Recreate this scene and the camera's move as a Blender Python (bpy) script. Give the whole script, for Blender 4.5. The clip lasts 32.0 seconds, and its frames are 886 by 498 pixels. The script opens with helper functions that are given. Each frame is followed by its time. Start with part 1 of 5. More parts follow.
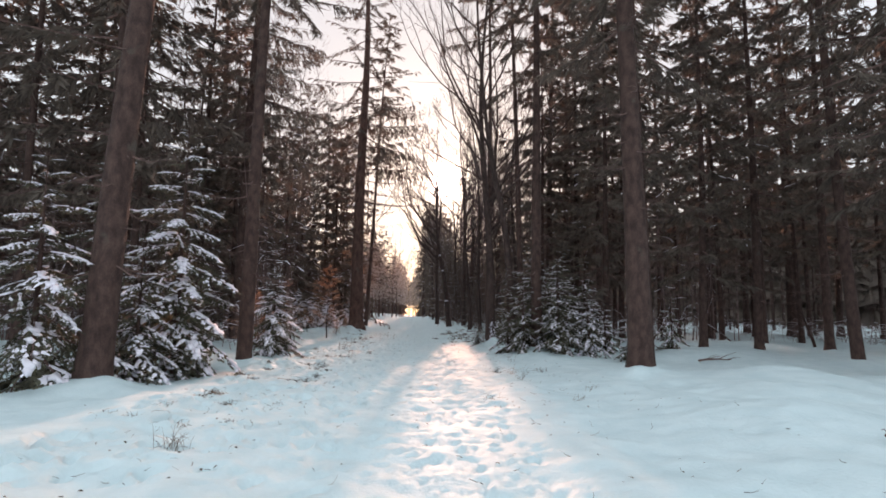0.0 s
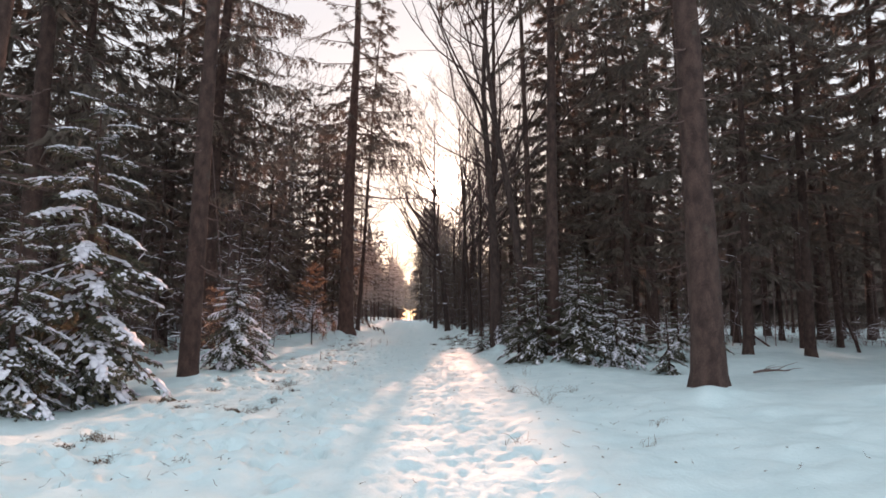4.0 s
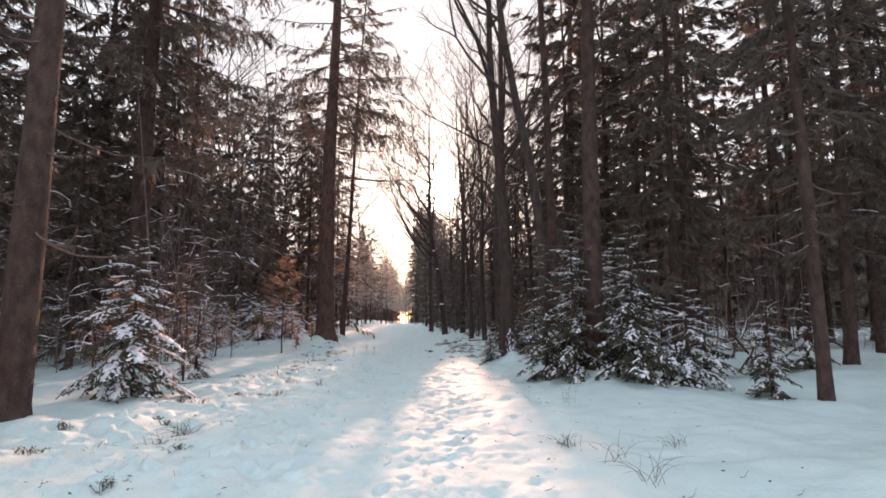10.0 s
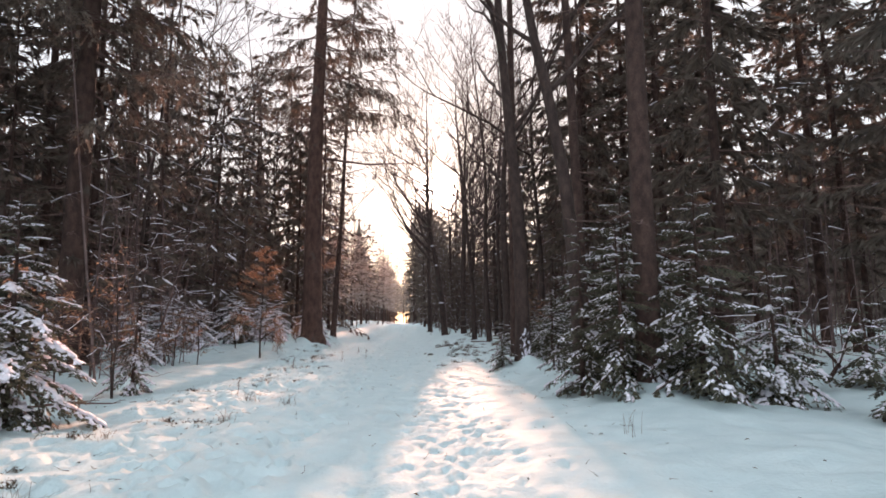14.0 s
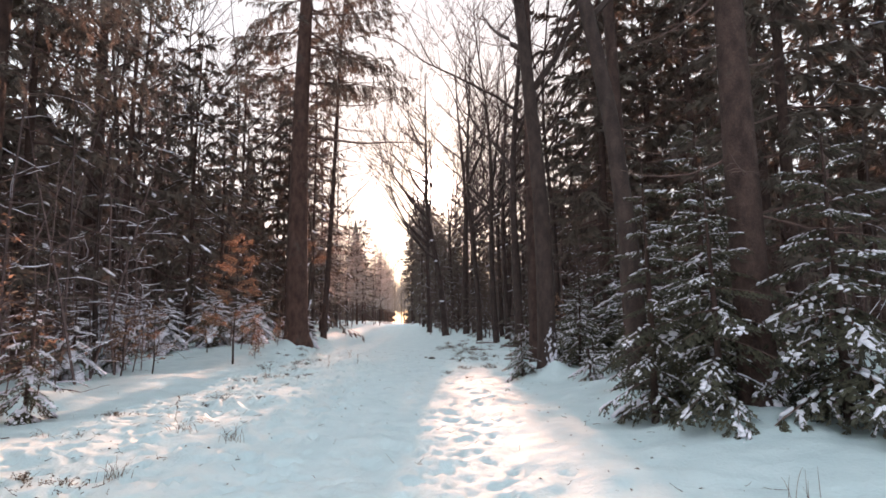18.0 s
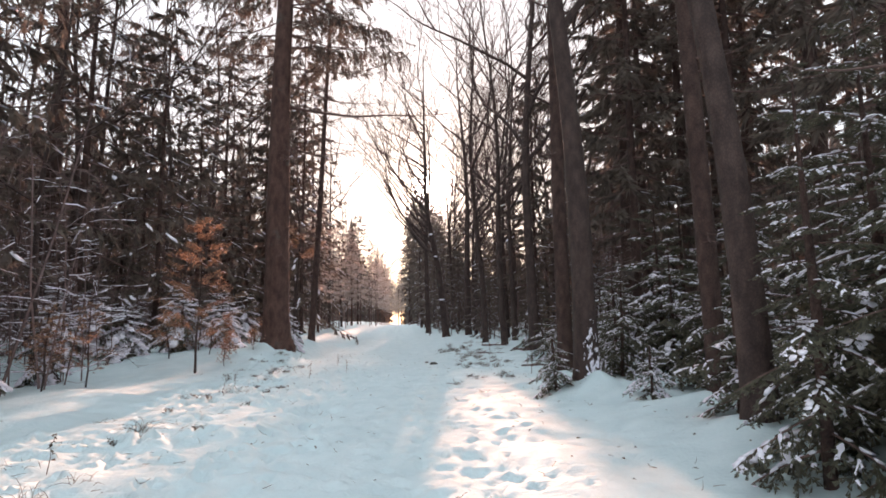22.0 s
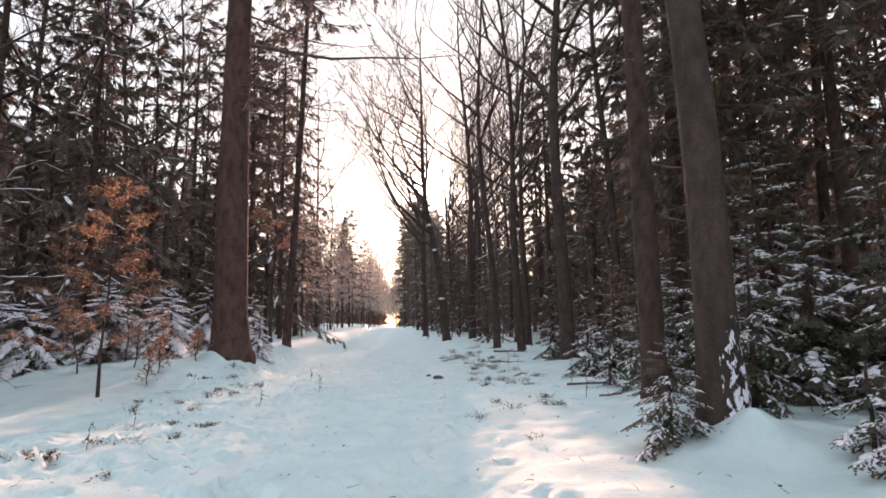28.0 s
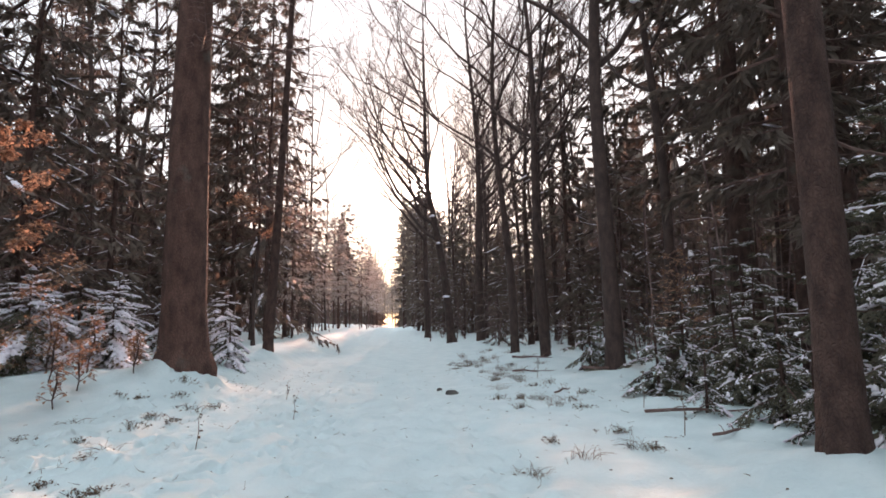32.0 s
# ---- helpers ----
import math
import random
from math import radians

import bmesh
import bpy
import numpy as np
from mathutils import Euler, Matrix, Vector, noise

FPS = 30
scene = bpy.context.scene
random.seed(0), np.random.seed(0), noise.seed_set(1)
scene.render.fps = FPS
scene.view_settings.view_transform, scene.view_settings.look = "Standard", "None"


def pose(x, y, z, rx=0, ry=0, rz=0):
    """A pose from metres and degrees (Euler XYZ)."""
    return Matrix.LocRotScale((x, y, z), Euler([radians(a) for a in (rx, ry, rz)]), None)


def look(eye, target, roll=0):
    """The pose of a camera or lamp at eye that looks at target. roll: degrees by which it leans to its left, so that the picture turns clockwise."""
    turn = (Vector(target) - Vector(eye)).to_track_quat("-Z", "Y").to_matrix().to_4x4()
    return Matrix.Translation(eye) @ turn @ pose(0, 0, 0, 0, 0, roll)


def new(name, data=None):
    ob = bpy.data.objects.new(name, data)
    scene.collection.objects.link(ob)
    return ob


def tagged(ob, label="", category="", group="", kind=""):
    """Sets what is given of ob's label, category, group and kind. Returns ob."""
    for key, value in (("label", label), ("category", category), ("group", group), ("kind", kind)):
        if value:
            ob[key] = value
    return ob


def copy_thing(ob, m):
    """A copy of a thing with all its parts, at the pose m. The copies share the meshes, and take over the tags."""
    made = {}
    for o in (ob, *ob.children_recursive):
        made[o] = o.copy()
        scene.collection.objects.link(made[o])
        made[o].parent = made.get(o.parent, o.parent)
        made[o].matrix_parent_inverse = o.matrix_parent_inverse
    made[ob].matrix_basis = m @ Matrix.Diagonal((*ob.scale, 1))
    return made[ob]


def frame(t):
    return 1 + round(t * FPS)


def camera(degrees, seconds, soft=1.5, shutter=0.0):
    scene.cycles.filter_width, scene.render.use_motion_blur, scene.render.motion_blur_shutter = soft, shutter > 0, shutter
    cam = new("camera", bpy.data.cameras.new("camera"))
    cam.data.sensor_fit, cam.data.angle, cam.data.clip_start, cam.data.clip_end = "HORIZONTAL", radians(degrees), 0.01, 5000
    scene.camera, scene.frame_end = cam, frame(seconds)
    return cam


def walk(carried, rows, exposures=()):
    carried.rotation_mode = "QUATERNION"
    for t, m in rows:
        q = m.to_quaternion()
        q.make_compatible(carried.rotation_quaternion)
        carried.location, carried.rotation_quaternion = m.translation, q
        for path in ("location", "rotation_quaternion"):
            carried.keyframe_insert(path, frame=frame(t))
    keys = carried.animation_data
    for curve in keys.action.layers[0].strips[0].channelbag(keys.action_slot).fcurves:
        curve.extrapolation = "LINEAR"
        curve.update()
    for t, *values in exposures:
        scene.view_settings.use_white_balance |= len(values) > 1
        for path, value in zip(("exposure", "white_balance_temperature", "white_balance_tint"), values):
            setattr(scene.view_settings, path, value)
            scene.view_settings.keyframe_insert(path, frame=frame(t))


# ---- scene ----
cam = camera(75.0, 32.0, soft=1.7)
SKY, HAZE = 0.02, 1.0
EXPOSURE = ((0.0, 0.78, 6950, 25), (7.0, 0.97, 6950, 25), (14.0, 1.15, 6950, 25), (24.0, 1.36, 6950, 25), (32.0, 1.38, 6950, 25))
PATH = [
    (0.0, -0.117, -0.167, 1.204, 96.61, -0.72, -2.06),
    (0.5, -0.112, 0.237, 1.204, 96.66, -0.69, -2.07),
    (1.0, -0.106, 0.608, 1.205, 96.71, -0.66, -2.09),
    (1.5, -0.097, 0.960, 1.205, 96.76, -0.62, -2.11),
    (2.0, -0.088, 1.304, 1.205, 96.80, -0.59, -2.13),
    (2.5, -0.077, 1.646, 1.205, 96.85, -0.55, -2.16),
    (3.0, -0.066, 1.990, 1.205, 96.89, -0.51, -2.19),
    (3.5, -0.054, 2.338, 1.204, 96.93, -0.48, -2.22),
    (4.0, -0.042, 2.691, 1.203, 96.96, -0.44, -2.25),
    (4.5, -0.029, 3.048, 1.201, 97.00, -0.40, -2.28),
    (5.0, -0.017, 3.408, 1.200, 97.03, -0.36, -2.32),
    (5.5, -0.005, 3.771, 1.198, 97.06, -0.32, -2.35),
    (6.0, 0.006, 4.133, 1.196, 97.09, -0.28, -2.39),
    (6.5, 0.017, 4.495, 1.194, 97.11, -0.24, -2.42),
    (7.0, 0.027, 4.855, 1.192, 97.14, -0.20, -2.45),
    (7.5, 0.037, 5.212, 1.190, 97.16, -0.16, -2.49),
    (8.0, 0.045, 5.564, 1.187, 97.18, -0.12, -2.52),
    (8.5, 0.053, 5.912, 1.184, 97.19, -0.08, -2.55),
    (9.0, 0.060, 6.255, 1.182, 97.20, -0.04, -2.58),
    (9.5, 0.066, 6.593, 1.179, 97.22, 0.00, -2.61),
    (10.0, 0.071, 6.927, 1.176, 97.23, 0.04, -2.63),
    (10.5, 0.075, 7.257, 1.172, 97.23, 0.08, -2.66),
    (11.0, 0.078, 7.583, 1.169, 97.24, 0.13, -2.69),
    (11.5, 0.080, 7.906, 1.166, 97.25, 0.17, -2.71),
    (12.0, 0.081, 8.227, 1.162, 97.25, 0.21, -2.74),
    (12.5, 0.081, 8.546, 1.159, 97.25, 0.24, -2.76),
    (13.0, 0.081, 8.865, 1.156, 97.26, 0.28, -2.78),
    (13.5, 0.080, 9.183, 1.152, 97.26, 0.32, -2.81),
    (14.0, 0.078, 9.502, 1.148, 97.26, 0.36, -2.83),
    (14.5, 0.075, 9.821, 1.145, 97.26, 0.40, -2.85),
    (15.0, 0.072, 10.140, 1.141, 97.26, 0.43, -2.87),
    (15.5, 0.069, 10.461, 1.138, 97.26, 0.47, -2.90),
    (16.0, 0.065, 10.782, 1.134, 97.26, 0.51, -2.92),
    (16.5, 0.061, 11.105, 1.131, 97.26, 0.54, -2.94),
    (17.0, 0.056, 11.428, 1.127, 97.26, 0.57, -2.97),
    (17.5, 0.051, 11.751, 1.124, 97.27, 0.61, -3.00),
    (18.0, 0.046, 12.074, 1.121, 97.27, 0.64, -3.02),
    (18.5, 0.041, 12.397, 1.117, 97.27, 0.67, -3.05),
    (19.0, 0.036, 12.719, 1.114, 97.28, 0.70, -3.08),
    (19.5, 0.031, 13.040, 1.111, 97.28, 0.73, -3.11),
    (20.0, 0.026, 13.360, 1.108, 97.29, 0.76, -3.14),
    (20.5, 0.021, 13.679, 1.106, 97.30, 0.78, -3.18),
    (21.0, 0.017, 13.995, 1.103, 97.31, 0.81, -3.21),
    (21.5, 0.012, 14.310, 1.100, 97.32, 0.83, -3.25),
    (22.0, 0.008, 14.624, 1.098, 97.33, 0.85, -3.29),
    (22.5, 0.004, 14.936, 1.096, 97.35, 0.87, -3.33),
    (23.0, 0.000, 15.247, 1.094, 97.36, 0.89, -3.37),
    (23.5, -0.003, 15.558, 1.092, 97.38, 0.91, -3.41),
    (24.0, -0.007, 15.869, 1.090, 97.40, 0.93, -3.46),
    (24.5, -0.010, 16.181, 1.089, 97.42, 0.94, -3.50),
    (25.0, -0.013, 16.494, 1.087, 97.44, 0.95, -3.54),
    (25.5, -0.017, 16.810, 1.087, 97.45, 0.96, -3.59),
    (26.0, -0.020, 17.128, 1.086, 97.47, 0.97, -3.63),
    (26.5, -0.024, 17.450, 1.085, 97.49, 0.98, -3.68),
    (27.0, -0.028, 17.775, 1.085, 97.51, 0.98, -3.72),
    (27.5, -0.033, 18.105, 1.085, 97.53, 0.99, -3.76),
    (28.0, -0.039, 18.438, 1.085, 97.55, 0.99, -3.80),
    (28.5, -0.045, 18.775, 1.086, 97.56, 0.99, -3.83),
    (29.0, -0.053, 19.115, 1.087, 97.58, 0.98, -3.87),
    (29.5, -0.061, 19.457, 1.088, 97.59, 0.98, -3.89),
    (30.0, -0.072, 19.801, 1.090, 97.60, 0.97, -3.92),
    (30.5, -0.085, 20.143, 1.092, 97.60, 0.96, -3.93),
    (31.0, -0.100, 20.484, 1.094, 97.60, 0.95, -3.94),
    (31.5, -0.117, 20.820, 1.097, 97.59, 0.93, -3.94),
    (32.0, -0.138, 21.151, 1.100, 97.58, 0.91, -3.93),
]
walk(cam, [(t, pose(*p)) for t, *p in PATH], EXPOSURE)

# ---- light ----
SUN_EL, SUN_AZ = 13.3, 2.3          # degrees above the horizon, degrees to the right of +y
sun_dir = Vector((math.sin(radians(SUN_AZ)) * math.cos(radians(SUN_EL)),
                  math.cos(radians(SUN_AZ)) * math.cos(radians(SUN_EL)),
                  math.sin(radians(SUN_EL))))
sun_data = bpy.data.lights.new("sun", "SUN")
sun_data.energy, sun_data.angle, sun_data.color = 4.3, radians(0.6), (1.0, 0.60, 0.42)
sun = new("sun", sun_data)
sun.matrix_world = look((0, 0, 60), Vector((0, 0, 60)) - sun_dir)

world = bpy.data.worlds.new("winter_sky")
scene.world = world
world.use_nodes = True
wn, wl = world.node_tree.nodes, world.node_tree.links
wn.clear()
w_out = wn.new("ShaderNodeOutputWorld")
w_bg = wn.new("ShaderNodeBackground")
w_sky = wn.new("ShaderNodeTexSky")
w_sky.sky_type = "NISHITA"
w_sky.sun_disc = False
w_sky.sun_elevation, w_sky.sun_rotation = radians(SUN_EL), radians(SUN_AZ)
w_sky.air_density, w_sky.dust_density, w_sky.ozone_density = 1.0, 1.0, 1.0
w_bg.inputs["Strength"].default_value = SKY
wl.new(w_sky.outputs[0], w_bg.inputs["Color"])
# thin white winter haze over the whole sky, and the sun's aureole in it
w_geo = wn.new("ShaderNodeTexCoord")
w_dot = wn.new("ShaderNodeVectorMath"); w_dot.operation = "DOT_PRODUCT"
w_dot.inputs[1].default_value = sun_dir
wl.new(w_geo.outputs["Generated"], w_dot.inputs[0])
w_max = wn.new("ShaderNodeMath"); w_max.operation = "MAXIMUM"; w_max.inputs[1].default_value = 0.0
wl.new(w_dot.outputs["Value"], w_max.inputs[0])
w_p1 = wn.new("ShaderNodeMath"); w_p1.operation = "POWER"; w_p1.inputs[1].default_value = 3600.0
wl.new(w_max.outputs[0], w_p1.inputs[0])
w_m1 = wn.new("ShaderNodeMath"); w_m1.operation = "MULTIPLY"; w_m1.inputs[1].default_value = 16.0
wl.new(w_p1.outputs[0], w_m1.inputs[0])
w_p2 = wn.new("ShaderNodeMath"); w_p2.operation = "POWER"; w_p2.inputs[1].default_value = 220.0
wl.new(w_max.outputs[0], w_p2.inputs[0])
w_m2 = wn.new("ShaderNodeMath"); w_m2.operation = "MULTIPLY_ADD"; w_m2.inputs[1].default_value = 0.75
wl.new(w_p2.outputs[0], w_m2.inputs[0]); wl.new(w_m1.outputs[0], w_m2.inputs[2])
w_bg2 = wn.new("ShaderNodeBackground"); w_bg2.inputs["Color"].default_value = (1.0, 0.88, 0.72, 1)
wl.new(w_m2.outputs[0], w_bg2.inputs["Strength"])
w_p3 = wn.new("ShaderNodeMath"); w_p3.operation = "POWER"; w_p3.inputs[1].default_value = 2.0
wl.new(w_max.outputs[0], w_p3.inputs[0])
w_mix = wn.new("ShaderNodeMix"); w_mix.data_type = "RGBA"
w_mix.inputs["A"].default_value = (0.50, 0.66, 0.70, 1)      # clear cold sky away from the sun
w_mix.inputs["B"].default_value = (0.355, 0.37, 0.36, 1)     # warm white haze towards it
wl.new(w_p3.outputs[0], w_mix.inputs["Factor"])
w_bg3 = wn.new("ShaderNodeBackground")
wl.new(w_mix.outputs["Result"], w_bg3.inputs["Color"])
w_bg3.inputs["Strength"].default_value = HAZE
w_add = wn.new("ShaderNodeAddShader")
w_add2 = wn.new("ShaderNodeAddShader")
wl.new(w_bg.outputs[0], w_add.inputs[0]); wl.new(w_bg2.outputs[0], w_add.inputs[1])
wl.new(w_add.outputs[0], w_add2.inputs[0]); wl.new(w_bg3.outputs[0], w_add2.inputs[1])
wl.new(w_add2.outputs[0], w_out.inputs["Surface"])


# ---- materials ----
def material(name, colours, scale=(8, 8, 8), rough=0.85, bump=0.3, fine=40.0, distance=0.02, translucent=0.0,
             island=0.0, objects=0.0, stain=None, spec=0.3, plates=0.0):
    """Noise-varied surface: colours are the two ends of the broad variation; fine is the scale of the grain."""
    m = bpy.data.materials.new(name)
    m.use_nodes = True
    n, l = m.node_tree.nodes, m.node_tree.links
    b = n["Principled BSDF"]
    tc = n.new("ShaderNodeTexCoord")
    mp = n.new("ShaderNodeMapping"); mp.inputs["Scale"].default_value = scale
    l.new(tc.outputs["Object"], mp.inputs["Vector"])
    n1 = n.new("ShaderNodeTexNoise"); n1.inputs["Scale"].default_value = 1.0; n1.inputs["Detail"].default_value = 5
    l.new(mp.outputs[0], n1.inputs["Vector"])
    n2 = n.new("ShaderNodeTexNoise"); n2.inputs["Scale"].default_value = fine; n2.inputs["Detail"].default_value = 3
    l.new(tc.outputs["Object"], n2.inputs["Vector"])
    ramp = n.new("ShaderNodeValToRGB")
    ramp.color_ramp.elements[0].position, ramp.color_ramp.elements[1].position = 0.32, 0.68
    ramp.color_ramp.elements[0].color = (*colours[0], 1)
    ramp.color_ramp.elements[1].color = (*colours[1], 1)
    fac = n.new("ShaderNodeMath"); fac.operation = "MULTIPLY_ADD"; fac.inputs[1].default_value = 0.25
    l.new(n2.outputs["Fac"], fac.inputs[0])
    sub = n.new("ShaderNodeMath"); sub.operation = "SUBTRACT"; sub.inputs[1].default_value = 0.125
    l.new(n1.outputs["Fac"], sub.inputs[0]); l.new(sub.outputs[0], fac.inputs[2])
    last = fac.outputs[0]
    for amount, node, socket in ((island, "ShaderNodeNewGeometry", "Random Per Island"), (objects, "ShaderNodeObjectInfo", "Random")):
        if amount:
            r = n.new(node)
            a = n.new("ShaderNodeMath"); a.operation = "MULTIPLY_ADD"; a.inputs[1].default_value = amount
            l.new(r.outputs[socket], a.inputs[0])
            s = n.new("ShaderNodeMath"); s.operation = "SUBTRACT"; s.inputs[1].default_value = amount / 2
            l.new(last, s.inputs[0]); l.new(s.outputs[0], a.inputs[2])
            last = a.outputs[0]
    l.new(last, ramp.inputs[0])
    col = ramp.outputs[0]
    if stain:
        n3 = n.new("ShaderNodeTexNoise"); n3.inputs["Scale"].default_value = stain[1]; n3.inputs["Detail"].default_value = 6
        l.new(tc.outputs["Object"], n3.inputs["Vector"])
        r3 = n.new("ShaderNodeValToRGB")
        r3.color_ramp.elements[0].position, r3.color_ramp.elements[1].position = stain[2], stain[2] + 0.1
        l.new(n3.outputs["Fac"], r3.inputs[0])
        mx = n.new("ShaderNodeMix"); mx.data_type = "RGBA"
        l.new(r3.outputs[0], mx.inputs["Factor"]); l.new(col, mx.inputs["A"]); mx.inputs["B"].default_value = (*stain[0], 1)
        col = mx.outputs["Result"]
    crack = None
    if plates:
        # scaly bark: plates parted by darker cracks
        wob = n.new("ShaderNodeVectorMath"); wob.operation = "MULTIPLY_ADD"; wob.inputs[1].default_value = (0.12, 0.12, 0.12)
        l.new(n1.outputs["Color"], wob.inputs[0]); l.new(tc.outputs["Object"], wob.inputs[2])
        flat = n.new("ShaderNodeMapping"); flat.inputs["Scale"].default_value = (1, 1, 0.5)
        l.new(wob.outputs[0], flat.inputs["Vector"])
        vor = n.new("ShaderNodeTexVoronoi"); vor.feature = "DISTANCE_TO_EDGE"; vor.inputs["Scale"].default_value = plates
        l.new(flat.outputs[0], vor.inputs["Vector"])
        rng_ = n.new("ShaderNodeMapRange"); rng_.inputs["From Max"].default_value = 0.22
        l.new(vor.outputs["Distance"], rng_.inputs["Value"])
        crack = rng_.outputs["Result"]
        dark = n.new("ShaderNodeMapRange"); dark.inputs["To Min"].default_value = 0.74
        l.new(crack, dark.inputs["Value"])
        mul = n.new("ShaderNodeMix"); mul.data_type = "RGBA"; mul.blend_type = "MULTIPLY"; mul.inputs["Factor"].default_value = 1.0
        l.new(col, mul.inputs["A"]); l.new(dark.outputs["Result"], mul.inputs["B"])
        col = mul.outputs["Result"]
    l.new(col, b.inputs["Base Color"])
    b.inputs["Roughness"].default_value = rough
    b.inputs["Specular IOR Level"].default_value = spec
    if bump:
        add = n.new("ShaderNodeMath"); add.operation = "MULTIPLY_ADD"; add.inputs[1].default_value = 0.35
        l.new(n2.outputs["Fac"], add.inputs[0]); l.new(n1.outputs["Fac"], add.inputs[2])
        if crack:
            ridge = n.new("ShaderNodeMath"); ridge.operation = "MULTIPLY_ADD"; ridge.inputs[1].default_value = 0.22
            l.new(crack, ridge.inputs[0]); l.new(add.outputs[0], ridge.inputs[2])
            add = ridge
        bp = n.new("ShaderNodeBump"); bp.inputs["Strength"].default_value = bump; bp.inputs["Distance"].default_value = distance
        l.new(add.outputs[0], bp.inputs["Height"]); l.new(bp.outputs[0], b.inputs["Normal"])
    if translucent:
        tr = n.new("ShaderNodeBsdfTranslucent"); l.new(col, tr.inputs["Color"])
        ms = n.new("ShaderNodeMixShader"); ms.inputs[0].default_value = translucent
        l.new(b.outputs[0], ms.inputs[1]); l.new(tr.outputs[0], ms.inputs[2])
        l.new(ms.outputs[0], n["Material Output"].inputs["Surface"])
    return m


# ground snow: the cyan cast of shaded snow is put into the base colour
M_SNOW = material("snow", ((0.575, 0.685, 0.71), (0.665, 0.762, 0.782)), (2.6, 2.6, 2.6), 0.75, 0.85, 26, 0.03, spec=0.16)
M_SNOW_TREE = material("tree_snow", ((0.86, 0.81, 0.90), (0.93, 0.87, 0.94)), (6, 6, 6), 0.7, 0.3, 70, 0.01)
M_BARK = material("spruce_bark", ((0.058, 0.032, 0.028), (0.132, 0.076, 0.064)), (9, 9, 4.5), 0.92, 0.9, 60, 0.03,
                  stain=((0.115, 0.09, 0.075), 2.3, 0.62), plates=42)
M_BARK_RED = material("pine_bark", ((0.080, 0.040, 0.034), (0.175, 0.092, 0.074)), (8, 8, 3.5), 0.92, 1.0, 50, 0.035,
                      stain=((0.13, 0.11, 0.095), 1.7, 0.62), plates=30)
M_BARK_GREY = material("beech_bark", ((0.050, 0.031, 0.028), (0.105, 0.066, 0.058)), (9, 9, 4), 0.85, 0.6, 50, 0.015,
                       stain=((0.105, 0.085, 0.068), 2.0, 0.62), plates=48)
M_TWIG = material("twig", ((0.105, 0.060, 0.054), (0.21, 0.13, 0.115)), (9, 9, 9), 0.85, 0.2, 60, 0.005)
# bare twigs coloured paler and warmer to paint in the haze between the trees
M_TWIG_HAZE = material("rimed_bare_twigs", ((0.17, 0.12, 0.112), (0.34, 0.26, 0.24)), (3, 3, 3), 0.85, 0, 30, translucent=0.3, island=0.5, spec=0.1)
M_NEEDLE = material("spruce_needles", ((0.078, 0.072, 0.055), (0.172, 0.155, 0.106)), (2.2, 2.2, 2.2), 0.6, 0, 30, translucent=0.5,
                    island=0.5, spec=0.35)
# canopy needle colour lifted and reddened to paint in the veil over dark crowns
M_NEEDLE_FAR = material("veil_lifted_needles", ((0.124, 0.094, 0.082), (0.228, 0.178, 0.148)), (0.8, 0.8, 0.8), 0.7, 0, 14, translucent=0.40,
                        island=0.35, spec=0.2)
# far larch twigs: sunlit haze painted in as a pale twig colour
M_LARCH_HAZE = material("rimed_twigs", ((0.40, 0.32, 0.29), (0.66, 0.56, 0.52)), (1.5, 1.5, 1.5), 0.8, 0, 20, translucent=0.5, island=0.5, spec=0.1)
M_BRUSH = material("dead_brush", ((0.105, 0.066, 0.063), (0.235, 0.155, 0.147)), (5, 5, 5), 0.85, 0, 40, island=0.5)
M_LEAF = material("dry_beech_leaves", ((0.22, 0.12, 0.085), (0.52, 0.315, 0.215)), (7, 7, 7), 0.6, 0, 30, translucent=0.62, island=0.7)
M_GRASS = material("dead_grass", ((0.10, 0.07, 0.055), (0.24, 0.17, 0.125)), (12, 12, 12), 0.8, 0, 30, translucent=0.2, island=0.5)
M_STONE = material("dark_stone", ((0.05, 0.045, 0.045), (0.13, 0.12, 0.11)), (9, 9, 9), 0.8, 0.6, 60, 0.01)
M_LITTER = material("leaf_litter", ((0.06, 0.045, 0.035), (0.17, 0.11, 0.07)), (12, 12, 12), 0.85, 0.4, 60, 0.01, island=0.5)


